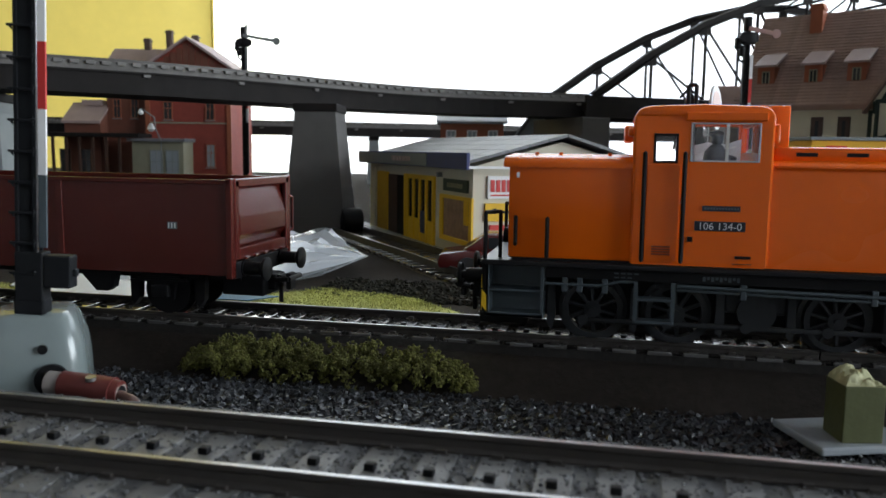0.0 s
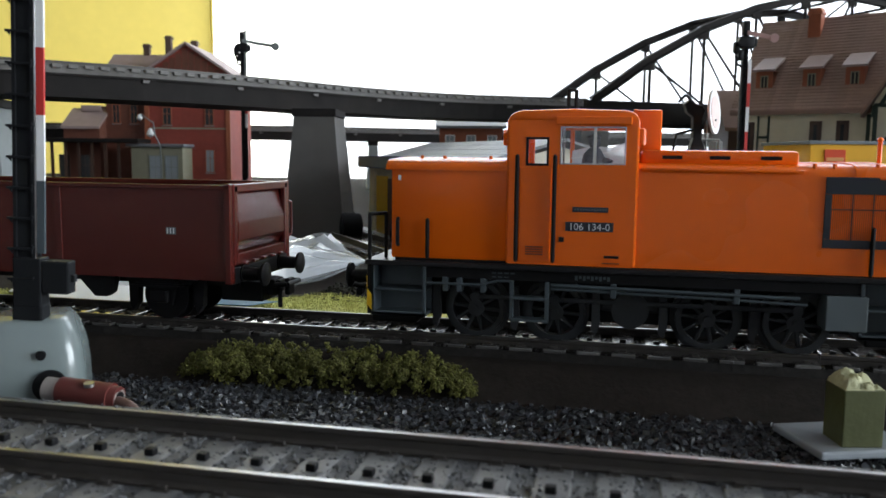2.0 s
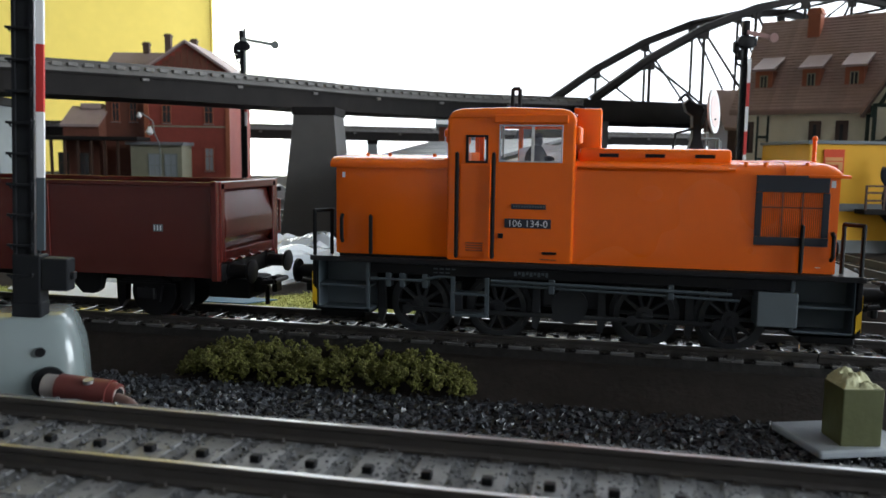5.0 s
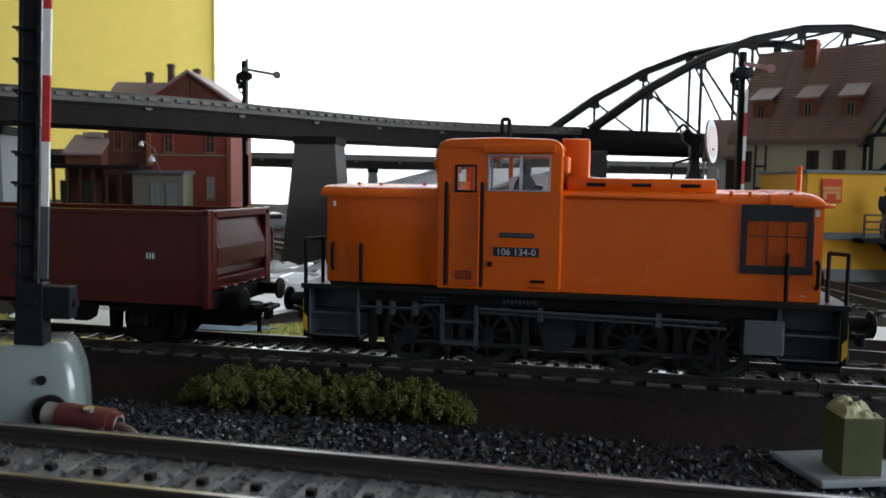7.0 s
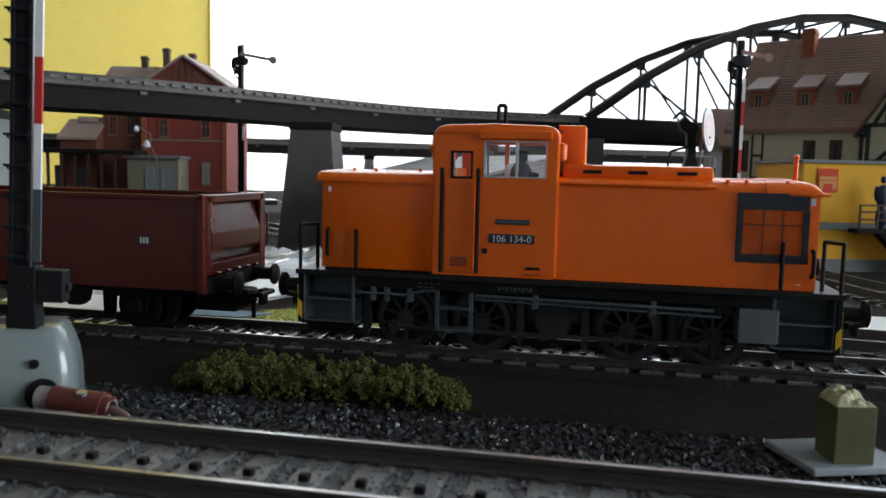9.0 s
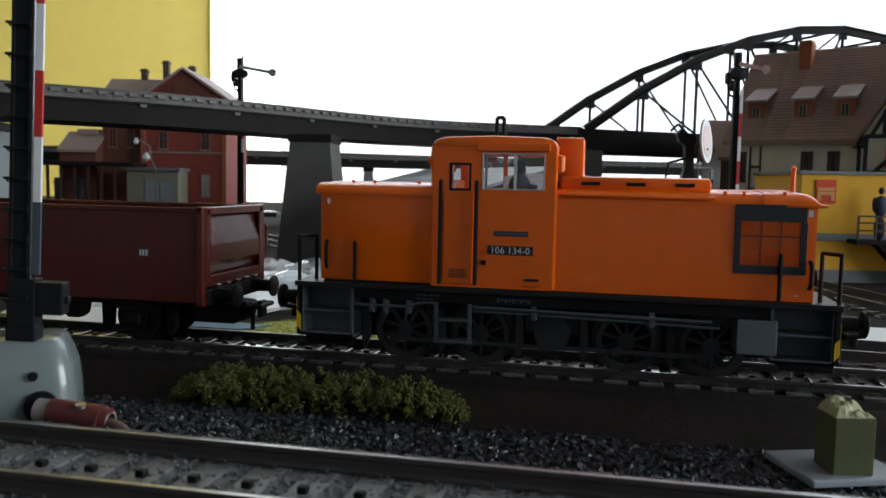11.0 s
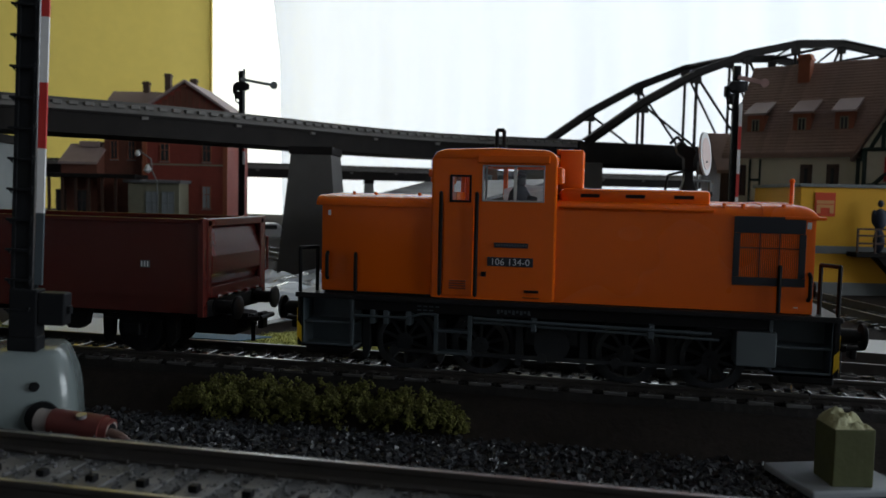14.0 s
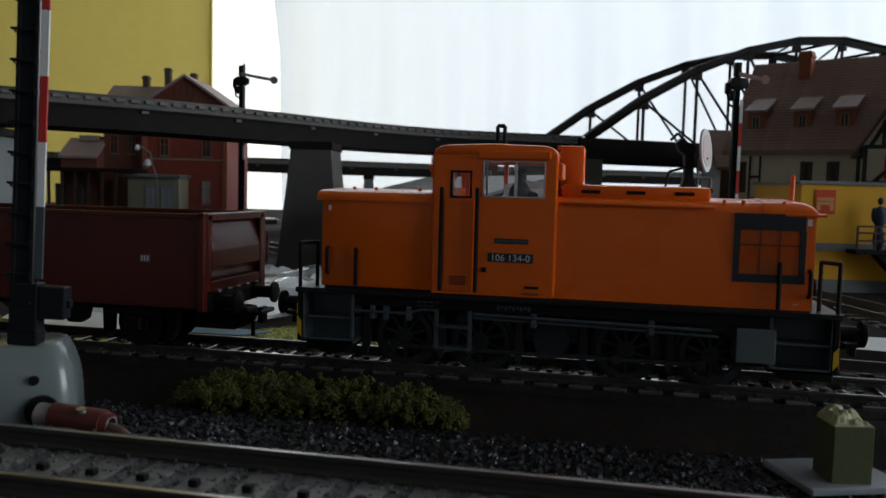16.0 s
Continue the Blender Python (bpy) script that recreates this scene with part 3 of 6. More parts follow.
    # shade of the louvres, drawn as darker orange bars
    cubes("door_vent", SHADED_ORANGE, [(-21.3, -17.8, -CH - 0.42, -CH - 0.1, 19.2 + i * 0.5, 19.5 + i * 0.5) for i in range(4)], dp)
    cubes("door_handle", WHITE, [(-16.1, -15.7, -CH - 0.5, -CH, 29.4, 30.2)], dp)
    cubes("lock", BLACK, [(-14.6, -13.6, -CH - 0.3, -CH, 22.0, 23.0)], cab)
    cubes("step_plate", BLACK, [(-5.6, -2.7, -CH - 0.3, -CH, 19.0, 19.5), (-6.0, -2.6, -CH - 0.3, -CH, 17.9, 18.0)], cab)
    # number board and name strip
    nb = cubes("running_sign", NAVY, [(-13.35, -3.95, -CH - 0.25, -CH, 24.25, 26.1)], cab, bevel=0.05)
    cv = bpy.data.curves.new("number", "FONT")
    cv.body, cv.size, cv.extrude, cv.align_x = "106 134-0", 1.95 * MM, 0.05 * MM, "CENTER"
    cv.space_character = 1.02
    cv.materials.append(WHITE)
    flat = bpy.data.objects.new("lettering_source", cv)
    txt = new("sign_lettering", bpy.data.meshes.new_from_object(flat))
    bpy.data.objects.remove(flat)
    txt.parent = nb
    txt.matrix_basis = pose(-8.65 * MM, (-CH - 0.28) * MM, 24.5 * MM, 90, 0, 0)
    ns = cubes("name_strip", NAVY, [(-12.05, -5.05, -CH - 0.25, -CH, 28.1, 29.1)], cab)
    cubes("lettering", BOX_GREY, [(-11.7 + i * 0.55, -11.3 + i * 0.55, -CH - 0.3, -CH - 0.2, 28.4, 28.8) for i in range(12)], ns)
    # horn box behind the cab, roof whistle, lamp ears
    bm = bmesh.new()
    box(bm, 0.2, 5.2, -5, 5, 38, 48.9, bevel=0.4)
    box(bm, -0.6, 0.6, -4.5, 4.5, 47.8, 49.0, bevel=0.2)
    cyl(bm, (1.2, -13.5, 41.5), (1.2, -13.5, 44.5), 0.6, n=10)
    part("exhaust_box", bm, ORANGE, L, smooth=True)
    bm = bmesh.new()
    rod(bm, [(-14.3, 0, 48.0), (-14.3, 0, 53.4), (-12.7, 0, 53.4), (-12.7, 0, 48.0)], 0.45)
    box(bm, -15.2, -12.0, -1, 1, 48.2, 48.9)
    part("whistle", bm, BLACK, L)
    bm = bmesh.new()
    box(bm, -27.2, -25.2, -10, 10, 41.2, 44.6, bevel=0.5)
    box(bm, -26.5, -25.2, -15, -10, 42.4, 44.0, bevel=0.4)
    part("sun_shield", bm, ORANGE, cab, smooth=True)
    cubes("grab_block", ORANGE, [(0.3, 1.5, -15.6, -14.2, 41.2, 44.8)], cab, bevel=0.4)
    bm = bmesh.new()
    cyl(bm, (48.3, 0, 38.3), (48.3, 0, 43.0), 0.45, n=10)
    bmesh.ops.create_icosphere(bm, subdivisions=2, radius=0.6, matrix=Matrix.Translation((48.3, 0, 43.1)))
    part("lamp_stem", bm, ORANGE, L, smooth=True)
    # driver figure: one plain shape
    bm = bmesh.new()
    for c, r, s in (((-8.6, -3, 37.5), 2.6, (1, 1.2, 1.5)), ((-8.4, -3, 42.0), 1.25, (1, 0.9, 1.15)), ((-8.6, -3, 43.2), 1.45, (1.1, 1, 0.45)), ((-6.2, -4, 38.2), 1.0, (1.8, 0.8, 0.7))):
        bmesh.ops.create_icosphere(bm, subdivisions=2, radius=r, matrix=Matrix.Translation(c) @ Matrix.Diagonal((*s, 1)))
    part("driver_figure", bm, FIG_BLUE, L, "small plain seated driver figure", smooth=True)
    ins = cubes("glazing_insert", GLASS, [(-14.4, -2.4, -CH + 1.5, -CH + 1.8, 36.0, 45.2)], L, "clear plastic glazing insert")
    cubes("moulding", SILVER, [(-14.4, -2.4, -CH + 1.4, -CH + 1.9, 37.4, 37.8), (-14.4, -14.0, -CH + 1.4, -CH + 1.9, 37.4, 45.0)], ins)
    bm = bmesh.new()
    prism(bm, [(-14, 38.8), (-9, 39.6), (-3, 40.8), (-3, 40.5), (-9, 39.3), (-14, 38.5)], "y", 8.2, 9.0)
    part("control_desk", bm, SILVER, L)
    bm = bmesh.new()
    prism(bm, [(-13.8, 35.0), (-1.8, 35.0), (-1.8, 42.4), (-5.0, 41.2), (-9.0, 41.6), (-13.8, 40.4)], "y", 10.0, 10.3)
    part("interior_panel", bm, MILKY, L, "milky clear plastic panel inside the cab")
    cubes("cab_floor", BLACK, [(-24, -1, -15, 15, 34.0, 35.0)], L)
    # bonnet side details
    g = new("radiator_grille")
    g.empty_display_size = 0.002
    g.parent = hi
    y0 = -H
    fr = [(34.9, 48.2, 22.4, 24.0), (34.9, 47.9, 32.6, 35.8), (34.9, 36.0, 24.05, 32.55), (46.9, 48.1, 24.05, 32.55)]
    cubes("frame", NAVY, [(a, b, y0 - 0.35, y0 + 0.1, c, d) for a, b, c, d in fr], g, bevel=0.06)
    # darkened orange stands for the shade behind the mesh
    cubes("backing", SHADED_ORANGE, [(36.0, 46.9, y0 - 0.02, y0 + 0.2, 24.0, 32.6)], g)
    cubes("mesh_wire", ORANGE, [(36.2 + i * 0.36, 36.38 + i * 0.36, y0 - 0.2, y0 + 0.02, 24.0, 32.6) for i in range(30)], g)
    cubes("mesh_bar", NAVY, [(39.6, 39.85, y0 - 0.28, y0, 24, 32.6), (43.2, 43.45, y0 - 0.28, y0, 24, 32.6), (36, 46.9, y0 - 0.28, y0, 29.6, 29.8)], g)
    handrail(hi, [(43.5, y0 - 0.8, 17.6), (43.5, y0 - 0.8, 26.2)], 0.42)
    handrail(hi, [(49.0, y0 - 0.1, 19.9), (49.1, y0 - 0.9, 20.6), (49.1, y0 - 0.9, 24.4), (49.0, y0 - 0.1, 25.0)], 0.4)
    handrail(lo, [(-48.3, y0 - 0.1, 20.2), (-48.2, y0 - 0.9, 20.8), (-48.2, y0 - 0.9, 25.2), (-48.3, y0 - 0.1, 25.8)], 0.4)
    handrail(lo, [(-41.8, y0 - 0.8, 17.9), (-41.8, y0 - 0.8, 25.7)], 0.42)
    cubes("data_mark", WHITE, [(48.2, 49.0, y0 - 0.08, y0, 33.6, 34.9), (46.3, 47.2, y0 - 0.08, y0, 18.3, 18.45)], hi)
    cubes("data_mark", WHITE, [(-48.3, -47.7, y0 - 0.08, y0, 33.8, 34.9)], lo)
    # running board and frame
    bm = bmesh.new()
    box(bm, -55.2, 55.2, -17.0, 17.0, 15.9, 17.0, bevel=0.2)
    part("running_board", bm, BOARD_BLACK, L)
    bm = bmesh.new()
    box(bm, -49, 49.5, -15.4, 15.4, 16.8, 17.6)
    part("footplate", bm, BLACK, L)
    cubes("valance", BLACK, [(-42, 43, -15.8, -15.2, 13.6, 16.0), (-42, 43, 15.2, 15.8, 13.6, 16.0)], L, bevel=0.1)
    cubes("data_mark", STEP_GREY, [(-28.2 + i * 1.3, -27.3 + i * 1.3, -15.86, -15.78, 14.9, 15.2) for i in range(4)] + [(-28.2 + i * 1.3, -27.3 + i * 1.3, -15.86, -15.78, 14.1, 14.35) for i in range(3)], L)
    cubes("data_mark", STEP_GREY, [(-11.2 + i * 0.8, -10.65 + i * 0.8, -15.86, -15.78, 14.2 + 0.35 * (i % 2), 15.1) for i in range(9)], L)
    cubes("main_frame", BLACK, [(-54, 54, -6.4, -5.4, 4.0, 15.9), (-54, 54, 5.4, 6.4, 4.0, 15.9), (-54, 54, -6, 6, 8, 15.9)], L)
    for s in (-1, 1):
        a, b = sorted((s * 55.0, s * 54.0))
        beam = cubes("buffer_beam", BLACK, [(a, b, -16.0, 16.0, 5.2, 15.9)], L, bevel=0.15)
        bm = bmesh.new()
        for k, (z, w) in enumerate(((6.2, 2.4), (10.8, 2.4))):
            prism(bm, [(-16.05, z), (-14.0, z + 1.6), (-14.0, z + 1.6 + w), (-16.05, z + w)], "x", s * 55.06, s * 55.0)
        prism(bm, [(s * 54.0, 6.0), (s * 55.0, 7.2), (s * 55.0, 10.6), (s * 54.0, 9.4)], "y", -16.08, -15.9)
        part("hazard_stripe", bm, YELLOW, beam)
        a, b = sorted((s * 42.2, s * 54.2))
        for q in [(a, b, -10, -9.4, 5.0, 15.9), (a, b, -16.0, -9.5, 5.0, 5.7), (a if s < 0 else b - 0.6, a + 0.6 if s < 0 else b, -16.0, -9.5, 5.0, 15.9), (a, a + 0.7, -16.0, -15.4, 5.0, 15.9), (b - 0.7, b, -16.0, -15.4, 5.0, 15.9), (a, b, -16.0, -15.4, 5.0, 6.0), (a, b, -15.6, -9.5, 10.3, 10.8)]:
            cubes("step_well_plate", STEP_GREY, [q], L, bevel=0.1)
        for y in (-10.3, 10.3):
            buffer(L, s * 55.0, y, 12.6, s)
        coupler(L, s * 54.5, 9.0, s, 1.4)
        x = s * 54.4
        handrail(L, [(x, -16.0, 17.0), (x, -16.0, 26.6), (x - s * 2.6, -12.5, 26.6), (x - s * 2.6, -12.5, 17.0)], 0.42)
        handrail(L, [(x, 16.0, 17.0), (x, 16.0, 26.6), (x - s * 2.6, 12.5, 26.6), (x - s * 2.6, 12.5, 17.0)], 0.42)
        bm = bmesh.new()
        cyl(bm, (s * 50.0, -10, 21.5), (s * 51.3, -10, 21.5), 1.6, n=18)
        cyl(bm, (s * 50.0, 10, 21.5), (s * 51.3, 10, 21.5), 1.6, n=18)
        part("headlamp", bm, BLACK, L, smooth=True)
    bm = bmesh.new()
    box(bm, 36.2, 43.6, -16.3, -9.5, 6.5, 13.3, bevel=0.2)
    bx = part("battery_box", bm, BOX_GREY, L, "light grey box on the frame")
    # ladder, pipes, springs, brake gear
    bm = bmesh.new()
    for x in (-23.9, -16.7):
        box(bm, x - 0.4, x + 0.4, -16.6, -15.9, 5.2, 13.6)
    for z in (5.4, 9.9):
        box(bm, -23.9, -16.7, -17.0, -14.0, z, z + 0.5)
    part("ladder", bm, STEP_GREY, L)
    bm = bmesh.new()
    rod(bm, [(-42, -15.9, 12.4), (-31, -15.9, 12.4), (-27, -15.9, 13.4), (-24, -15.9, 13.4)], 0.3)
    rod(bm, [(-16, -15.9, 13.0), (31.5, -15.9, 12.4)], 0.38)
    rod(bm, [(-16, -15.6, 12.2), (18, -15.6, 11.6), (33, -15.6, 11.2)], 0.3)
    for x in (-38, -35, -30, -3.5, 20):
        box(bm, x - 0.6, x + 0.6, -16.1, -13.5, 10.8, 13.8, bevel=0.2)
    part("air_pipe", bm, STEP_GREY, L)
    for x in (-32.4, -15.4, 15.4, 32.4):
        bm = bmesh.new()
        box(bm, x - 4.5, x + 4.5, -11.5, -10.5, 11.8, 12.5)
        box(bm, x - 3.2, x + 3.2, -11.5, -10.5, 12.5, 13.1)
        box(bm, x - 1.2, x + 1.2, -11.8, -10.3, 11.0, 13.8)
        part("leaf_spring", bm, FRAME_GREY, L)
    for x in (-23.9, -7.0, 6.6, 24.2, -41):
        bm = bmesh.new()
        prism(bm, [(x - 0.7, 11.5), (x + 0.7, 11.5), (x + 1.0, 4.5), (x + 0.2, 2.0), (x - 0.8, 3.0)], "y", -10.6, -9.2)
        part("brake_hanger", bm, FRAME_GREY, L)
    cubes("gear_case", FRAME_GREY, [(-6, 6, -10, -8, 7, 12)], L, bevel=0.6)
    wheels = []
    for x in (-32.4, -15.4, 15.4, 32.4):
        for face in (-1, 1):
            wheels.append(spoked_wheel(L, x, face * 8.0, 6.3, 6.3, face))
    bm = bmesh.new()
    cyl(bm, (0, -11.0, 7.6), (0, -8.0, 7.6), 3.8, n=24)
    part("jackshaft", bm, FRAME_GREY, L, smooth=True)
    bm = bmesh.new()
    box(bm, -33.6, 33.6, -10.9, -10.3, -0.5, 0.5, bevel=0.2)
    for x in (-32.4, -15.4, 0, 15.4, 32.4):
        cyl(bm, (x, -11.1, 0), (x, -10.2, 0), 1.1, n=14)
    rodp = part("coupling_rod", bm, FRAME_GREY, L, smooth=True)
    return L, wheels, rodp


# ---- open wagon ----
def wagon():
    W = base("goods_wagon", "empty oxide-red open goods wagon on black underframe", "wagon", (-140, LOCO_Y, 0))
    a, b, h = -57.9, 57.9, 16.0
    zb, zt = 14.2, 31.9
    for s in (-1, 1):
        y0, y1 = sorted((s * h, s * (h - 0.9)))
        sd = cubes("side_wall", WAGON_RED, [(a, b, y0, y1, zb, zt)], W)
        yo0, yo1 = sorted((s * (h + 0.35), s * (h - 0.1)))
        cubes("top_rail", WAGON_RED, [(a, b, sorted((s * (h + 0.5), s * (h - 1.2)))[0], sorted((s * (h + 0.5), s * (h - 1.2)))[1], zt - 0.9, zt + 0.1)], sd, bevel=0.15)
        for x in (-15, 15):
            cubes("stanchion", WAGON_RED, [(x - 0.9, x + 0.9, yo0, yo1, zb, zt - 0.9)], sd, bevel=0.1)
        cubes("corner_post", WAGON_RED, [(b - 1.2, b + 0.3, min(s * (h + 0.5), s * (h - 1.6)), max(s * (h + 0.5), s * (h - 1.6)), 10.0, zt + 0.4)], W, bevel=0.2)
        cubes("corner_post", WAGON_RED, [(a - 0.3, a + 1.2, min(s * (h + 0.5), s * (h - 1.6)), max(s * (h + 0.5), s * (h - 1.6)), 10.0, zt + 0.4)], W, bevel=0.2)
        cubes("sole_bar", WAGON_RED, [(a + 0.6, b - 0.6, y0 + s * -0.4, y1 + s * -0.4, 10.6, zb)], W)
        if s < 0:
            cubes("data_mark", BOX_GREY, [(42.4, 44.8, -h - 0.06, -h, 20.8, 22.4)], sd)
            cubes("lettering", PAPER, [(42.6 + i * 0.75, 42.9 + i * 0.75, -h - 0.1, -h, 21.0, 22.2) for i in range(3)], sd)
    for s in (-1, 1):
        x0, x1 = sorted((s * (57.9 - 1.3), s * (57.9 - 2.3)))
        e = cubes("end_wall", WAGON_RED, [(x0, x1, -h + 1, h - 1, zb - 0.6, zt)], W)
        o0, o1 = sorted((s * 57.7, s * 58.5))
        cubes("end_frame", WAGON_RED, [(o0, o1, -h + 1.2, h - 1.2, zt - 1.6, zt + 0.3), (o0, o1, -h + 1.0, -h + 3.0, zb, zt), (o0, o1, h - 3.0, h - 1.0, zb, zt)], e, bevel=0.25)
        # pressed panel with slanting folds
        bm = bmesh.new()
        q = s * 57.75
        prism(bm, [(q - s * 1.3, zt - 1.7), (q - s * 1.0, zt - 1.7), (q + s * 0.65, zt - 8.4), (q + s * 0.65, zb + 5.4), (q - s * 0.8, zb + 3.0), (q - s * 1.3, zb + 3.0)], "y", -h + 3.4, h - 3.4)
        prism(bm, [(q - s * 1.2, zb + 2.8), (q + s * 0.6, zb + 2.4), (q + s * 0.6, zb - 0.2), (q - s * 1.2, zb - 0.4)], "y", -h + 3.2, h - 3.2, bevel=0.12)
        part("pressed_panel", bm, WAGON_RED, e)
        bm = bmesh.new()
        for y in (-10, -5, 0, 5, 10):
            cyl(bm, (q + s * 0.9, y - 0.8, zb), (q + s * 0.9, y + 0.8, zb), 0.4, n=8)
        part("hinge", bm, WAGON_RED, e)
        x = s * 58.4
        handrail(W, [(x - s * 0.4, h + 0.2, 18.0), (x, h + 1.3, 18.4), (x, h + 1.3, 26.6), (x - s * 0.4, h + 0.2, 27.0)], 0.35, WAGON_RED)
        bb = cubes("buffer_beam", BLACK, [(min(s * 56.6, s * 58.2), max(s * 56.6, s * 58.2), -h + 1, h - 1, 9.8, zb - 0.6)], W, bevel=0.2)
        for y in (-10.3, 10.3):
            buffer(W, s * 58.0, y, 11.8, s)
        coupler(W, s * 58.0, 8.2, s, 4.4)
    cubes("floor", WAGON_IN, [(a + 1, b - 1, -h + 0.9, h - 0.9, zb - 0.5, zb + 0.6)], W)
    cubes("underframe", BLACK, [(a + 2, b - 2, -8, -7, 8.2, 13.7), (a + 2, b - 2, 7, 8, 8.2, 13.7)], W)
    wheels = []
    for x in (-38.0, 38.0):
        for face in (-1, 1):
            w = new("wheel")
            w.empty_display_size = 0.002
            w.parent = W
            w.matrix_basis = pose(x * MM, face * 8 * MM, 5.7 * MM)
            bm = bmesh.new()
            cyl(bm, (0, -1.2, 0), (0, 1.2, 0), 5.7, n=32)
            cyl(bm, (0, -face * 1.3, 0), (0, -face * 0.7, 0), 6.5, n=32)
            part("disc", bm, BLACK, w, smooth=True)
            bm = bmesh.new()
            cyl(bm, (0, 0, 0), (0, face * 2.0, 0), 1.2, n=14)
            box(bm, -3.8, 3.8, -1.0, 1.0, -0.35, 0.35)
            part("hub", bm, BLACK, w)
            wheels.append(w)
        for s in (-1, 1):
            bm = bmesh.new()
            y = s * 11.5
            prism(bm, [(x - 10, 10.6), (x + 10, 10.6), (x + 8.4, 9.0), (x + 3.4, 7.6), (x + 2.6, 3.6), (x - 2.6, 3.6), (x - 3.4, 7.6), (x - 8.4, 9.0)], "y", min(y, y - s * 1.0), max(y, y - s * 1.0))
            box(bm, x - 2.2, x + 2.2, min(y, y + s * 1.6), max(y, y + s * 1.6), 4.4, 7.4, bevel=0.4)
            for k in range(4):
                box(bm, x - 7.6 + k * 1.2, x + 7.6 - k * 1.2, min(y, y + s), max(y, y + s), 7.9 + k * 0.5, 8.35 + k * 0.5)
            part("axle_guard", bm, BLACK, W)
        bm = bmesh.new()
        for d in (-1, 1):
            xx = x + d * 8.4
            prism(bm, [(xx - 1.4, 10), (xx + 1.4, 10), (xx + 1.0, 3.5), (xx - 0.4, 1.6), (xx - 1.2, 3.2)], "y", -9.4, -7.4)
        part("brake_shoe", bm, BLACK, W)
    bm = bmesh.new()
    prism(bm, [(17, 10.6), (27.5, 10.6), (26.5, 6.4), (25.0, 5.4), (22.0, 5.4)], "y", -13.5, -11.5)
    part("brake_lever", bm, BLACK, W)
    return W, wheels


LOCO, LOCO_WHEELS, ROD = locomotive()
WAGON, WAGON_WHEELS = wagon()


# ---- places seen from the viewer: across and ahead, in millimetres ----
def V(lat, d):
    return 0.978 * lat - 0.2096 * d, 0.2096 * lat + 0.978 * d


VIEW = 12.1
FLOOR_Z = -3.8


def ngon_slab(bm, pts, z0, z1):
    prism(bm, pts, "z", z0, z1)


# ---- scattered stuff between the tracks ----
def stones(name, label, mat, n, x0, x1, y0, y1, s0, s1, seed, zf):
    rnd = random.Random(seed)
    verts, faces = [], []
    cube = [(-1, -1, -1), (1, -1, -1), (1, 1, -1), (-1, 1, -1), (-1, -1, 1), (1, -1, 1), (1, 1, 1), (-1, 1, 1)]
    cf = [(0, 3, 2, 1), (4, 5, 6, 7), (0, 1, 5, 4), (1, 2, 6, 5), (2, 3, 7, 6), (3, 0, 4, 7)]
    for _ in range(n):
        x, y = rnd.uniform(x0, x1), rnd.uniform(y0, y1)
        s = rnd.uniform(s0, s1)
        rot = Euler((rnd.uniform(0, 6), rnd.uniform(0, 6), rnd.uniform(0, 6))).to_matrix()
        k = len(verts)
        c = Vector((x, y, zf(x, y) + s * rnd.uniform(0.0, 0.5)))
        for q in cube:
            v = rot @ Vector([a * s * rnd.uniform(0.45, 1.0) * 0.7 for a in q]) + c
            verts.append(v * MM)
        faces += [tuple(k + i for i in f) for f in cf]
    me = bpy.data.meshes.new(name)
    me.from_pydata([tuple(v) for v in verts], [], faces)
    me.materials.append(mat)
    return tagged(new(name, me), label, "gravel", kind="stuff")


stones("gravel", "coarse dark grey coal-like gravel between the tracks", GRAVEL, 12000, -120, 75, 114, 153, 0.32, 0.95, 3, ground_height)
stones("gravel", "grey ballast stones along the far track", BALLAST_FG, 1500, -36, 115, 198, 255, 0.35, 0.9, 5, ground_height)
stones("gravel", "dark rubble and ballast on the ground behind the rails", SOIL, 2600, -88, -20, 217, 250, 0.4, 1.3, 8, ground_height)
stones("ballast", "fine grey ballast grains on the foreground track", BALLAST_FG, 6000, -110, 60, 72, 105, 0.12, 0.42, 9, lambda x, y: 0.95)
stones("ballast", "dark ballast crumbs between the sleepers", BALLAST_DARK, 4600, -170, 110, 168.5, 190, 0.3, 0.7, 6, lambda x, y: -2.45)


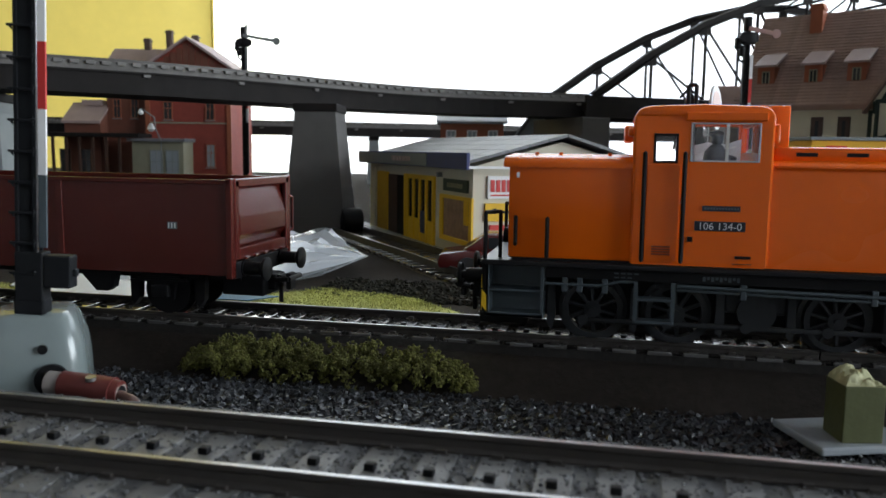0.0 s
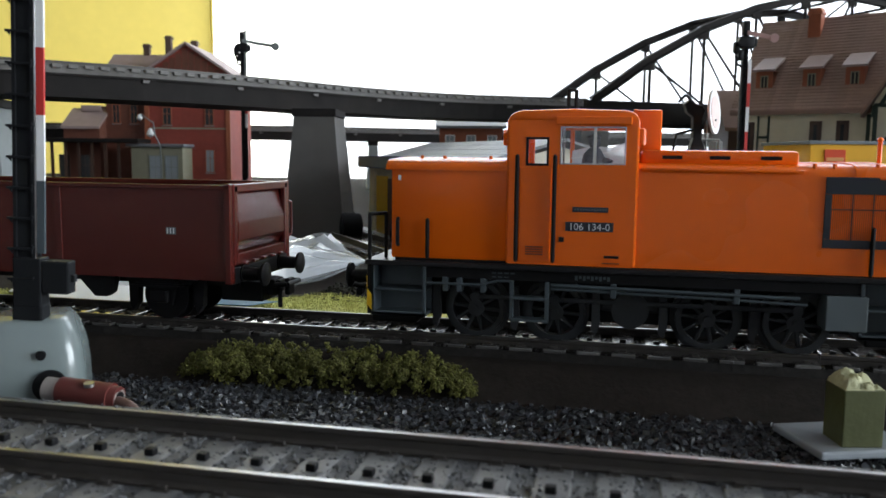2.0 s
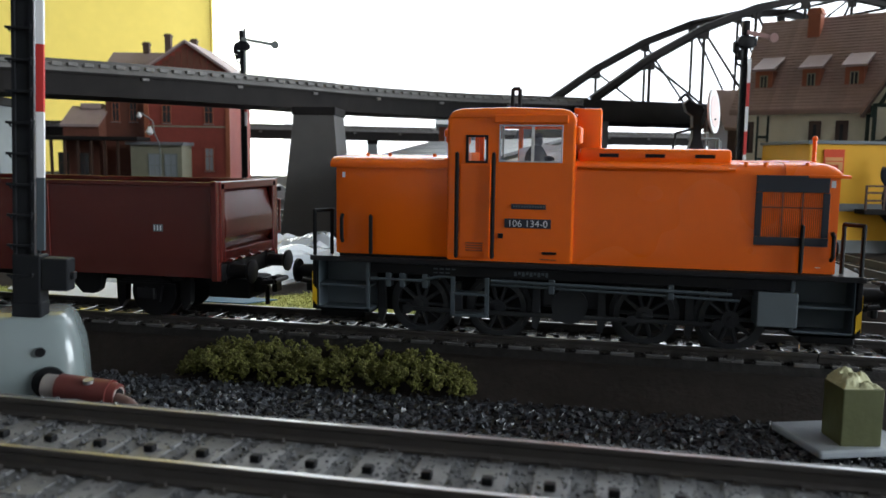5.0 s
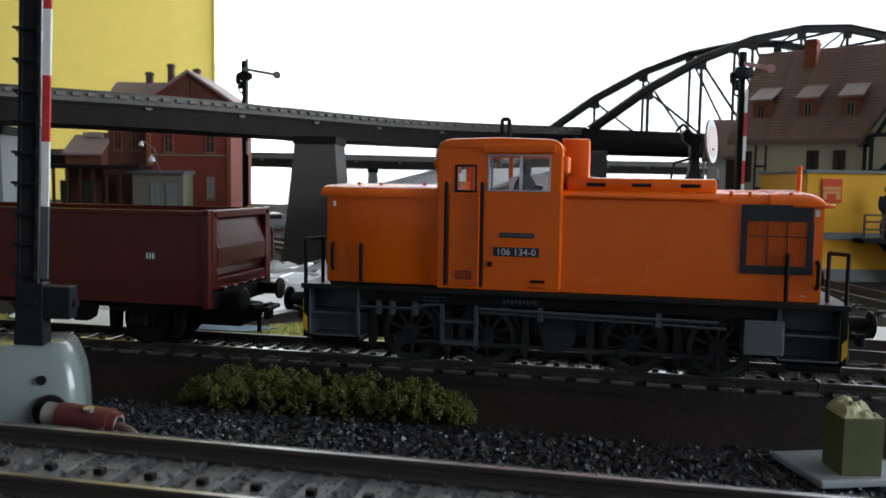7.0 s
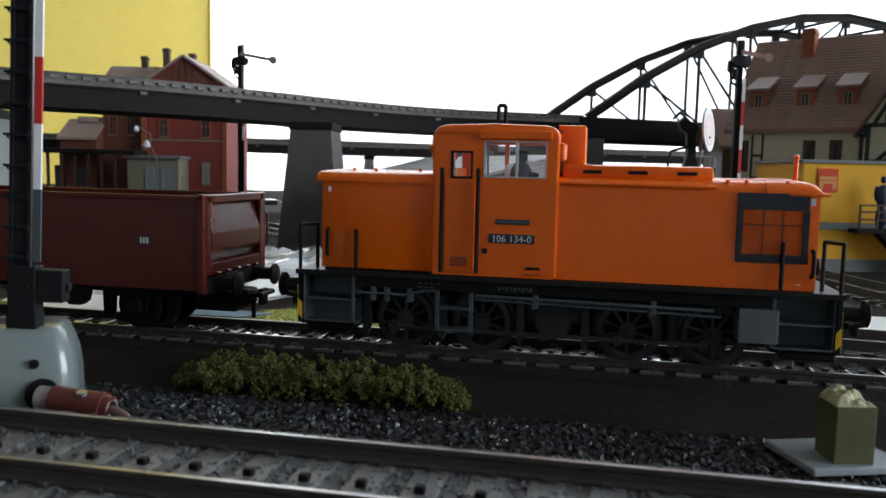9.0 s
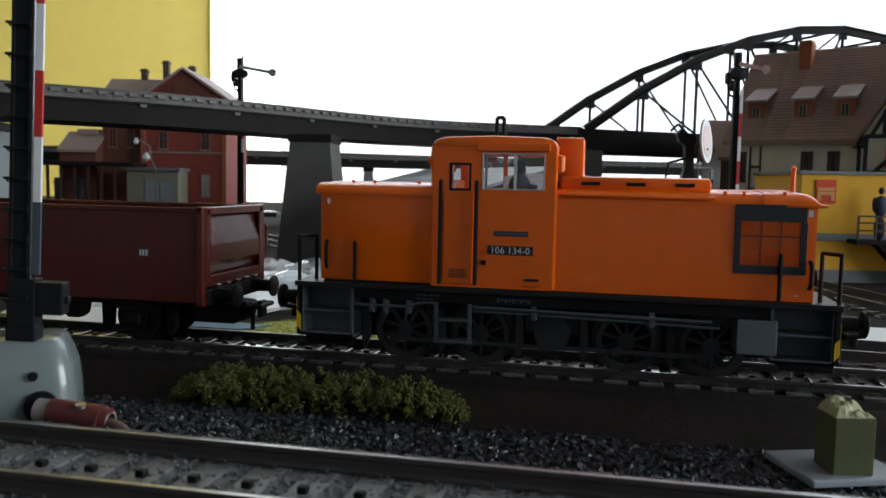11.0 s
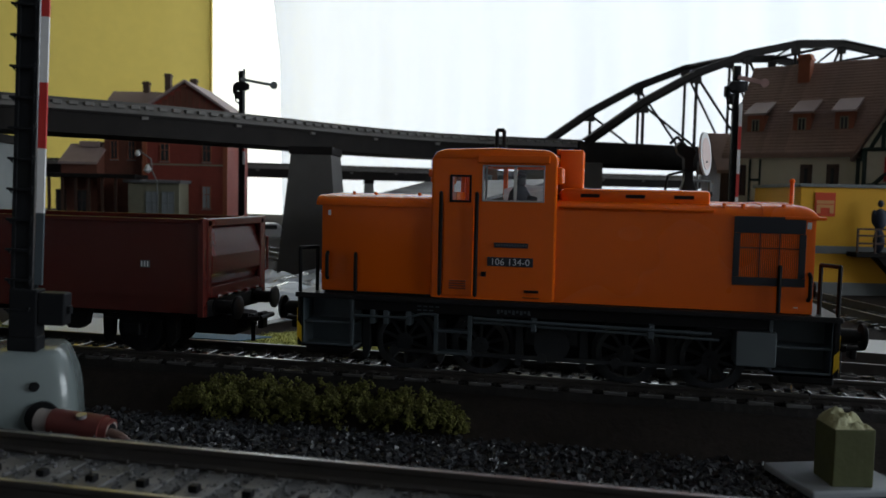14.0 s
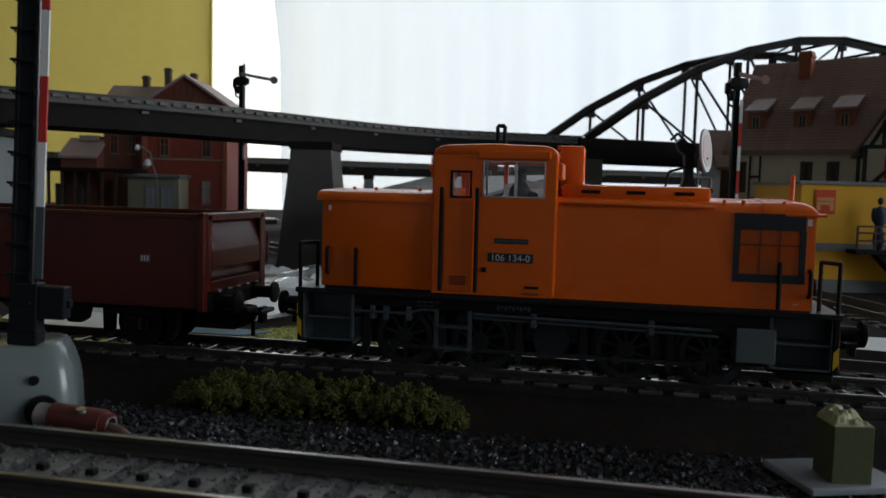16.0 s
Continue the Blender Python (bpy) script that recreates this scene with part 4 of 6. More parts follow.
def bush():
    rnd = random.Random(11)
    verts, faces = [], []
    bm = bmesh.new()
    bmesh.ops.create_icosphere(bm, subdivisions=1, radius=1)
    bm.verts.ensure_lookup_table()
    bv = [v.co.copy() for v in bm.verts]
    bf = [tuple(v.index for v in f.verts) for f in bm.faces]
    bm.free()
    for _ in range(640):
        u = rnd.random()
        x = -90.5 + u * 64.5
        bank = 0.6 + 3.0 * noise.noise(Vector((x / 6, 1, 0))) + 1.6 * noise.noise(Vector((x / 2.5, 5, 0)))
        taper = min(1.0, 0.45 + 4 * u, 0.4 + 5 * (1 - u))
        y = 156.5 + rnd.uniform(-1, 1) * 5.0 * taper
        top = -10 + (bank + 6.2 + 1.4 * (y - 156) / 5) * taper
        z = -9.5 + (top + 9.5) * rnd.random() ** 0.5
        c, big = Vector((x, y, z)), rnd.uniform(0.5, 1.5)
        for _ in range(20):
            way = Vector((rnd.gauss(0, 1), rnd.gauss(0, 1), rnd.gauss(0.15, 1))).normalized()
            p, s = c + way * big * rnd.uniform(0.6, 1.05), rnd.uniform(0.14, 0.38)
            k = len(verts)
            for q in bv:
                verts.append(tuple((p + q * s * rnd.uniform(0.5, 1.3)) * MM))
            faces += [tuple(k + i for i in f) for f in bf]
    me = bpy.data.meshes.new("moss_hedge")
    me.from_pydata(verts, [], faces)
    me.materials.append(MOSS)
    tagged(new("moss_hedge", me), "low olive-green foam moss hedge in front of the bank", "hedge", kind="stuff")


bush()


def grass_patch(label, corners, n, seed, tall=1.6):
    """Upright fibres over a four-cornered patch."""
    rnd = random.Random(seed)
    verts, faces = [], []
    a, b, c, d = [Vector((*p, 0)) for p in corners]
    for _ in range(n):
        u, w = rnd.random(), rnd.random()
        p = a.lerp(b, u).lerp(d.lerp(c, u), w) + Vector((rnd.uniform(-2, 2), rnd.uniform(-2, 2), 0))
        z = ground_height(p.x, p.y) + 0.2
        h, t = rnd.uniform(0.5, 1) * tall, rnd.uniform(0, 6.28)
        e = Vector((math.cos(t), math.sin(t), 0)) * 0.22
        tip = Vector((rnd.uniform(-0.9, 0.9), rnd.uniform(-0.9, 0.9), h))
        base_p = Vector((p.x, p.y, z))
        k = len(verts)
        verts += [tuple((base_p - e) * MM), tuple((base_p + e) * MM), tuple((base_p + tip) * MM)]
        faces.append((k, k + 1, k + 2))
    me = bpy.data.meshes.new("grass")
    me.from_pydata(verts, [], faces)
    me.materials.append(GRASS)
    tagged(new("grass", me), label, "grass", kind="stuff")
    bm = bmesh.new()
    pts = []
    for i in range(4):
        p, q = Vector(corners[i]), Vector(corners[(i + 1) % 4])
        for j in range(6):
            v = p.lerp(q, j / 6)
            pts.append((v.x + rnd.uniform(-2, 2), v.y + rnd.uniform(-1.2, 1.2)))
    ngon_slab(bm, pts, FLOOR_Z + 0.1, FLOOR_Z + 0.9)
    tagged(part("grass_mat", bm, GRASS), label, "grass", kind="structure")


grass_patch("pale green grass fibre patch behind the rails", [(-112, 196.5), (-34, 196.5), (-56, 219), (-84, 228)], 9000, 21)
grass_patch("pale green grass fibre strip beside the rails", [(-230, 197), (-150, 197), (-156, 206), (-230, 212)], 4000, 22)


# ---- signal beside the viewer: drive housing, plug and mast ----
def drive_housing():
    D = base("signal_drive_housing", "grey enamelled signal drive housing on the gravel", "housing", (-94.6, 115.8, -10), 30)
    bm = bmesh.new()
    rings = []
    prof = [(0.0, 1.0), (0.3, 0.99), (0.6, 0.965), (0.72, 0.935), (0.80, 0.895), (0.90, 0.81), (0.955, 0.75), (0.985, 0.69), (1.0, 0.6)]
    n = 48
    for h, s in prof:
        ring = []
        for i in range(n):
            a = 2 * math.pi * i / n
            e = 0.42
            cx = math.copysign(abs(math.cos(a)) ** e, math.cos(a))
            cy = math.copysign(abs(math.sin(a)) ** e, math.sin(a))
            ring.append(bm.verts.new((cx * 8.6 * s, cy * 8.6 * s, h * 22.0)))
        rings.append(ring)
    for r, s in zip(rings, rings[1:]):
        for i in range(n):
            bm.faces.new((r[i], r[(i + 1) % n], s[(i + 1) % n], s[i]))
    bm.faces.new(rings[-1])
    part("cover", bm, DOME, D, smooth=True)
    bm = bmesh.new()
    cyl(bm, (2.2, -8.0, 16.6), (2.2, -8.6, 16.6), 0.75, n=20)
    part("screw_hole", bm, BLACK, D)
    bm = bmesh.new()
    cyl(bm, (3.4, -8.3, 11.6), (3.4, -9.0, 11.6), 2.6, n=28)
    part("socket", bm, BLACK, D)
    return D


drive_housing()


BARE = material("bare_sleeve", (0.30, 0.27, 0.25), 0.45, var=0.15, scale=300)


def plug():
    P = base("cable_plug", "dark red cable plug pushed into the housing socket", "plug", (-87.3, 109.3, 1.4), 4)
    bm = bmesh.new()
    cyl(bm, (0, 0, 0), (3.2, 0, -0.2), 1.9, n=24)
    part("sleeve", bm, BARE, P, "pale bare sleeve", smooth=True)
    bm = bmesh.new()
    cyl(bm, (2.4, 0, -0.1), (11.0, 0, -0.9), 2.15, 2.3, n=28)
    cyl(bm, (11.0, 0, -0.9), (12.2, 0, -1.0), 2.0, 1.9, n=28)
    body = part("body", bm, PLUG_RED, P, smooth=True)
    bm = bmesh.new()
    cyl(bm, (8.0, -1.2, 1.15), (8.0, -1.3, 1.75), 0.8, n=16)
    part("screw", bm, STEEL, body, smooth=True)
    bm = bmesh.new()
    cyl(bm, (12.15, 0, -1.0), (12.3, 0, -1.0), 1.6, n=20)
    lining = part("lining", bm, BARE, body, "pale lining of the mouth")
    bm = bmesh.new()
    cyl(bm, (12.25, 0, -1.0), (12.4, 0, -1.0), 1.15, n=20)
    part("wire_hole", bm, BLACK, P)
    bm = bmesh.new()
    pts = [(10.8, -0.3, -1.2), (12.8, -0.8, -1.3), (14.6, -1.2, -1.7), (15.9, -1.5, -2.6), (16.3, -1.6, -4.2), (15.8, -1.6, -8.0), (15.2, -1.6, -11.0)]
    rod(bm, pts, 0.9, n=12)
    for p in pts:
        bmesh.ops.create_icosphere(bm, subdivisions=2, radius=0.9, matrix=Matrix.Translation(p))
    part("wire", bm, WIRE, P, smooth=True)


plug()


def near_mast():
    M = base("semaphore_mast", "tall dark grey rung mast with red and white strip", "signal", (-92.2, 112.0, 13.0), 14)
    M.matrix_basis = pose(-93.4 * MM, 112.0 * MM, 13.7 * MM, 0, 2.2, 14)
    top = 84
    cubes("web", MAST_BLACK, [(-0.35, 2.3, -0.9, 0.9, 0, top)], M, bevel=0.1)
    for x in (-0.45, 2.35):
        for y in (-1.0, 1.0):
            cubes("upright", MAST_BLACK, [(x - 0.28, x + 0.28, y - 0.3, y + 0.3, 0, top)], M, bevel=0.06)
    for i in range(16):
        z = 5.0 + i * 4.85
        bm = bmesh.new()
        box(bm, -1.5, 2.5, -1.75, -1.3, z - 0.2, z + 0.2, bevel=0.06)
        prism(bm, [(-1.45, z + 0.2), (-0.7, z + 0.2), (-0.7, z - 0.75)], "y", -1.7, -1.4)
        prism(bm, [(1.7, z), (2.4, z + 0.75), (2.4, z - 0.75)], "y", -1.6, -1.3)
        bmesh.ops.create_icosphere(bm, subdivisions=1, radius=0.32, matrix=Matrix.Translation((2.45, -1.55, z + 0.25)))
        part("rung", bm, MAST_BLACK, M)
    for a, b, mat in ((9.2, 20.8, STEP_GREY), (20.8, 31.1, WHITE), (31.1, 41.5, RED), (41.5, 51.8, WHITE), (51.8, 62.2, RED), (62.2, top, WHITE)):
        cubes("strip", mat, [(3.05, 4.3, -1.4, -0.9, a, b)], M, bevel=0.05)
    cubes("pull_rod", STEEL, [(2.72, 2.86, -1.3, -1.0, 8, top)], M)
    bm = bmesh.new()
    box(bm, 3.65, 8.0, -1.5, 1.5, 2.7, 8.0, bevel=0.3)
    box(bm, 8.0, 8.6, -0.6, 0.6, 4.6, 5.8, bevel=0.15)
    part("pulley_box", bm, MAST_BLACK, M)
    bm = bmesh.new()
    box(bm, -0.8, 3.7, -1.6, 1.6, 0.4, 8.4, bevel=0.25)
    box(bm, -1.0, 3.8, -1.5, 1.7, -1.8, 0.8, bevel=0.3)
    part("foot", bm, MAST_BLACK, M)


near_mast()


def olive_post():
    P = base("stone_post", "olive green square block with a broken pale top", "post", (40.3, 141.6, -7.6), 12)
    h = 3.35
    bm = bmesh.new()
    box(bm, -h, h, -h, h, 0, 9.6, bevel=0.18)
    part("block", bm, OLIVE, P)
    bm = bmesh.new()
    g = 22
    grid = {}
    for i in range(g + 1):
        for j in range(g + 1):
            u, w = i / g * 2 - 1, j / g * 2 - 1
            edge = 1 - max(abs(u), abs(w)) ** 3
            crumb = 1.3 * noise.noise(Vector((u * 2.6, w * 2.6, 2))) + 0.5 * abs(noise.noise(Vector((u * 5, w * 5, 5)))) + 0.14 * noise.noise(Vector((u * 12, w * 12, 8)))
            z = 9.55 + edge * max(0.05, 1.5 + 0.9 * w - 0.5 * u + crumb)
            grid[i, j] = bm.verts.new((u * (h - 0.05), w * (h - 0.05), z))
    for i in range(g):
        for j in range(g):
            bm.faces.new((grid[i, j], grid[i + 1, j], grid[i + 1, j + 1], grid[i, j + 1]))
    part("broken_top", bm, PALE, P, "rough pale broken top")
    S = base("post_base_plate", "glossy grey base plate under the green block", "plate", (39.5, 143, -9.0), 20)
    bm = bmesh.new()
    box(bm, -8.2, 9.5, -6.4, 8.5, 0, 1.4, bevel=0.4)
    part("plate", bm, material("plate_gloss", (0.36, 0.39, 0.42), 0.16, var=0.25, scale=120, bump=0.05, spec=0.8, coat=0.6), S)


olive_post()


# ---- viaduct ----
DECK_PATH = [(-330, 252), (-285, 262), (-250, 282), (-226, 306), (-200, 335), (-179, 368), (-160, 402), (-140, 440), (-115, 476), (-85, 503), (-50, 522), (-14, 542)]


def smooth_path(pts, per=4):
    out = []
    for i in range(len(pts) - 1):
        p0, p1, p2, p3 = (Vector(pts[max(0, min(len(pts) - 1, i + k))]) for k in (-1, 0, 1, 2))
        for j in range(per):
            t = j / per
            out.append(0.5 * ((2 * p1) + (p2 - p0) * t + (2 * p0 - 5 * p1 + 4 * p2 - p3) * t * t + (3 * p1 - p0 - 3 * p2 + p3) * t ** 3))
    out.append(Vector(pts[-1]))
    return out


def deck_run(name, label, path, z0, z1, width):
    D = base(name, label, "viaduct")
    pts = [(p.x, p.y, 0) for p in path]
    bm = bmesh.new()
    sweep(bm, [(0, z0), (0, z1 - 5.0), (-width, z1 - 5.0), (-width, z0)], pts)
    g = part("girder", bm, GIRDER, D)
    bm = bmesh.new()
    sweep(bm, [(1.1, z1 - 5.6), (1.1, z1 - 4.7), (-0.4, z1 - 4.7), (-0.4, z1 - 5.6)], pts)
    sweep(bm, [(0.7, z0 - 0.1), (0.7, z0 + 1.0), (-0.4, z0 + 1.0), (-0.4, z0 - 0.1)], pts)
    part("flange", bm, GIRDER, g)
    bm = bmesh.new()
    sweep(bm, [(0.2, z1 - 4.8), (-2.9, z1 - 0.9), (-width + 3.0, z1 - 0.9), (-width - 0.2, z1 - 4.8)], pts)
    part("track_bed", bm, DECK_GREY, D)
    for off in (-width / 2 - 8.25, -width / 2 + 8.25):
        bm = bmesh.new()
        sweep(bm, [(off - 0.5, z1 - 0.8), (off - 0.5, z1 + 1.4), (off + 0.5, z1 + 1.4), (off + 0.5, z1 - 0.8)], pts)
        part("rail", bm, RAIL_BROWN, D)
    # sleepers
    bm = bmesh.new()
    box(bm, -1.9, 1.9, -18.2, 18.2, -1.2, 0.5, bevel=0.25)
    sl = mesh_of("sleeper", bm, DECK_GREY)
    dist, nxt = 0.0, 0.0
    for a, b in zip(path, path[1:]):
        d = b - a
        seg = d.length
        while nxt < dist + seg:
            p = a + d * ((nxt - dist) / seg)
            left = Vector((-d.y, d.x)).normalized() * width / 2
            piece("sleeper", sl, D, pose((p.x + left.x) * MM, (p.y + left.y) * MM, (z1 - 1.2) * MM, 0, 0, math.degrees(math.atan2(d.y, d.x))))
            nxt += 6.4
        dist += seg
    # little bolts on the girder's face
    bm = bmesh.new()
    box(bm, -1.6, 1.6, -1.2, 0, -0.7, 0.7, bevel=0.3)
    bolt = mesh_of("clip", bm, DECK_GREY)
    dist, nxt = 0.0, 10.0
    for a, b in zip(path, path[1:]):
        d = b - a
        while nxt < dist + d.length:
            p = a + d * ((nxt - dist) / d.length)
            piece("clip", bolt, D, pose(p.x * MM, p.y * MM, (z1 - 6.3) * MM, 0, 0, math.degrees(math.atan2(d.y, d.x))))
            nxt += 47
        dist += d.length
    return D


deck_run("viaduct", "dark girder viaduct with grey model track on top", smooth_path(DECK_PATH), 61.8, 76.3, 38)


def pier(label, x, y, rz, w0, d0, w1, d1, z1, mat, z0=FLOOR_Z - 0.5):
    P = base("viaduct_pier", label, "pier", (x, y, 0), rz, group="viaduct piers")
    def frustum(za, zb, inset):
        bm = bmesh.new()
        rings = []
        for z in (za, zb):
            t = (z - z0) / (z1 - 4 - z0)
            a, b = (w0 + (w1 - w0) * t) / 2 - inset, (d0 + (d1 - d0) * t) / 2 - inset
            rings.append([bm.verts.new((sx * a, sy * b, z)) for sx, sy in ((-1, -1), (1, -1), (1, 1), (-1, 1))])
        lo, hi = rings
        bm.faces.new(lo[::-1]), bm.faces.new(hi)
        for i in range(4):
            bm.faces.new((lo[i], lo[(i + 1) % 4], hi[(i + 1) % 4], hi[i]))
        return bm
    shaft = part("shaft", frustum(z0, z1 - 4, 0.3), mat, P)
    z = z0
    while z < z1 - 4.5:
        part("stone_course", frustum(z + 0.05, min(z + 4.6, z1 - 4.05), 0.0), mat, shaft)
        z += 4.8
    bm = bmesh.new()
    box(bm, -w1 / 2 - 0.8, w1 / 2 + 0.8, -d1 / 2 - 0.8, d1 / 2 + 0.8, z1 - 4, z1, bevel=0.4)
    part("cap", bm, GIRDER, P)


pier("tapered dark grey viaduct pier", -151.5, 402, 10, 32, 42, 20.5, 31, 61.8, CONCRETE)
pier("tapered light grey viaduct pier", -279, 318, 20, 22, 30, 18, 24, 61.8, GREY_TRIM)

REAR_PATH = [V(-700, 840), V(-480, 800), V(-300, 790), V(-190, 795), V(-60, 835), V(60, 870), V(200, 900), V(420, 930)]
deck_run("viaduct", "dark girder viaduct on the far side of the layout", smooth_path(REAR_PATH, 3), 52.5, 65.5, 38)
for lat, d in ((-72, 845), (-420, 812)):
    x, y = V(lat, d)
    pier("slim pale grey viaduct pier", x, y, 20, 15, 20, 9, 14, 52.5, GREY_TRIM)


def arch_bridge():
    x0, y0 = V(96.6, 524)
    A = base("arch_bridge", "dark steel arch bridge with trussed ribs", "bridge", (x0, y0, 0), VIEW + 18.5)
    half, w, top = 205.0, 71.0, 79.0
    zb = 75.3

    def h(s):
        u = s / half
        return top * (1 - abs(1 - u) ** 1.92)
    nodes = [half * k / 5 for k in range(11)]
    cubes("deck_girder", GIRDER, [(-6, 2 * half + 6, -1.5, 1.5, 61.5, zb), (-6, 2 * half + 6, w - 1.5, w + 1.5, 61.5, zb), (-6, 2 * half + 6, 1, w - 1, 66, 70)], A)
    for y in (0, w):
        for a, b in zip(nodes, nodes[1:]):
            p, q = Vector((a, y, zb + h(a))), Vector((b, y, zb + h(b)))
            bm = bmesh.new()
            m = Matrix.Translation((p + q) / 2) @ (q - p).to_track_quat("X", "Z").to_matrix().to_4x4()
            ln = (q - p).length / 2 + 1.0
            for k in (-2.2, 2.2):
                box(bm, -ln, ln, -2.6, 2.6, k - 0.5, k + 0.5, m=m)
            box(bm, -ln, ln, -0.9, 0.9, -2.2, 2.2, m=m)
            part("rib_segment", bm, GIRDER, A)
        for k, a in enumerate(nodes[1:-1]):
            bm = bmesh.new()
            cyl(bm, (a, y, zb - 1), (a, y, zb + h(a)), 1.1, n=8)
            part("hanger", bm, GIRDER, A)
            bm = bmesh.new()
            box(bm, a - 3.5, a + 3.5, y - 0.8, y + 0.8, zb + h(a) - 7, zb + h(a) - 1.5)
            part("gusset", bm, GIRDER, A)
        for k in range(1, 10):
            a, b = nodes[k], nodes[k + 1] if k < 5 else nodes[k - 1]
            bm = bmesh.new()
            cyl(bm, (a, y, zb + h(a) - 2), (b, y, zb), 0.9, n=8)
            part("diagonal", bm, GIRDER, A)
    for k in range(3, 9):
        a, b = nodes[k], nodes[k + 1]
        bm = bmesh.new()
        cyl(bm, (a, 0, zb + h(a)), (a, w, zb + h(a)), 1.1, n=8)
        part("cross_strut", bm, GIRDER, A)
        if k < 8:
            bm = bmesh.new()
            cyl(bm, (a, 0, zb + h(a)), (b, w, zb + h(b)), 0.8, n=8)
            part("wind_brace", bm, GIRDER, A)
    for s in (0, 2 * half):
        cubes("abutment", CONCRETE, [(s - 10, s + 10, -4, w + 4, FLOOR_Z - 0.5, 61.5)], A, bevel=0.5)


arch_bridge()


# ---- distant semaphores ----
def semaphore(label, x, y, z_top, arm_dir, arm_len, arm_drop, stripes, rz, arm_mat):
    S = base("semaphore_signal", label, "signal", (x, y, FLOOR_Z), rz, group="distant semaphores")
    t = z_top - FLOOR_Z
    for dx in (-0.9, 0.9):
        cubes("upright", BLACK, [(dx - 0.35, dx + 0.35, -0.9, 0.9, 0, t - 6)], S)
    cubes("web", BLACK, [(-0.7, 0.7, -0.4, 0.5, 0, t - 6)], S)
    for i in range(int((t - 10) / 5)):
        bm = bmesh.new()
        cyl(bm, (-0.9, -0.9, 4 + i * 5), (0.9, -0.9, 8.6 + i * 5), 0.25, n=6)
        part("brace", bm, BLACK, S)
    for a, b, mat in stripes:
        cubes("strip", mat, [(1.3, 2.6, -1.4, -1.0, a - FLOOR_Z, b - FLOOR_Z)], S)
    bm = bmesh.new()
    box(bm, -1.5, 1.5, -1.5, 1.5, t - 6, t, bevel=0.5)
    box(bm, -3.0, 3.4, -2.0, 2.0, t - 11.5, t - 6.5, bevel=0.7)
    cyl(bm, (-2.4, -1.8, t - 9), (-2.4, -3.0, t - 9), 1.7, n=14)
    box(bm, -3.0, -1.0, -1.5, 1.0, t - 16.5, t - 12, bevel=0.5)
    box(bm, -5.0, -2.4, -1.6, 1.6, t - 13.5, t - 8.5, bevel=0.8)
    box(bm, 2.6, 4.8, -1.4, 1.4, t - 10.8, t - 7.2, bevel=0.7)
    rod(bm, [(-4.0, 0, t - 13), (-3.0, 0, t - 18), (-1.0, 0, t - 19)], 0.5)
    part("lamp_case", bm, BLACK, S, smooth=True)
    arm = new("arm")
    arm.empty_display_size = 0.002
    arm.parent = S
    a0, a1 = Vector((0, -1.6, t - 5)), Vector((arm_dir * arm_len, -1.6, t - 5 - arm_drop))
    bm = bmesh.new()
    m = Matrix.Translation((a0 + a1) / 2) @ (a1 - a0).to_track_quat("X", "Z").to_matrix().to_4x4()
    ln = (a1 - a0).length / 2
    box(bm, -ln, ln, -0.3, 0.3, -0.9, 0.9, m=m, bevel=0.1)
    part("blade", bm, arm_mat, arm)
    bm = bmesh.new()
    cyl(bm, a1 + Vector((0, 0.4, 0)), a1 + Vector((0, -0.5, 0)), 0.05 * arm_len + 1.3, n=20)
    part("disc", bm, arm_mat, arm)
    bm = bmesh.new()
    box(bm, -4, 4, -4, 4, 0, 2.5, bevel=0.4)
    part("foot", bm, BLACK, S)


ARM = material("signal_arm", (0.30, 0.17, 0.15), 0.5, var=0.1, scale=200)
x, y = V(-117.0, 480)
semaphore("black semaphore with lowered grey-white arm behind the viaduct", x, y, 109, 1, 19.5, 3.2, [(62, 70, RED), (54, 62, WHITE), (70, 110, GREY_TRIM), (24, 54, BLACK)], VIEW, GREY_TRIM)
x, y = V(128.5, 350)
semaphore("semaphore with red and white strip beside the timbered house", x, y, 97, 1, 11.5, 2.2, [(71, 81, WHITE), (61, 71, RED), (50.5, 61, WHITE), (40.5, 50.5, RED), (30, 40.5, WHITE), (20, 30, RED), (4, 20, WHITE)], VIEW, ARM)


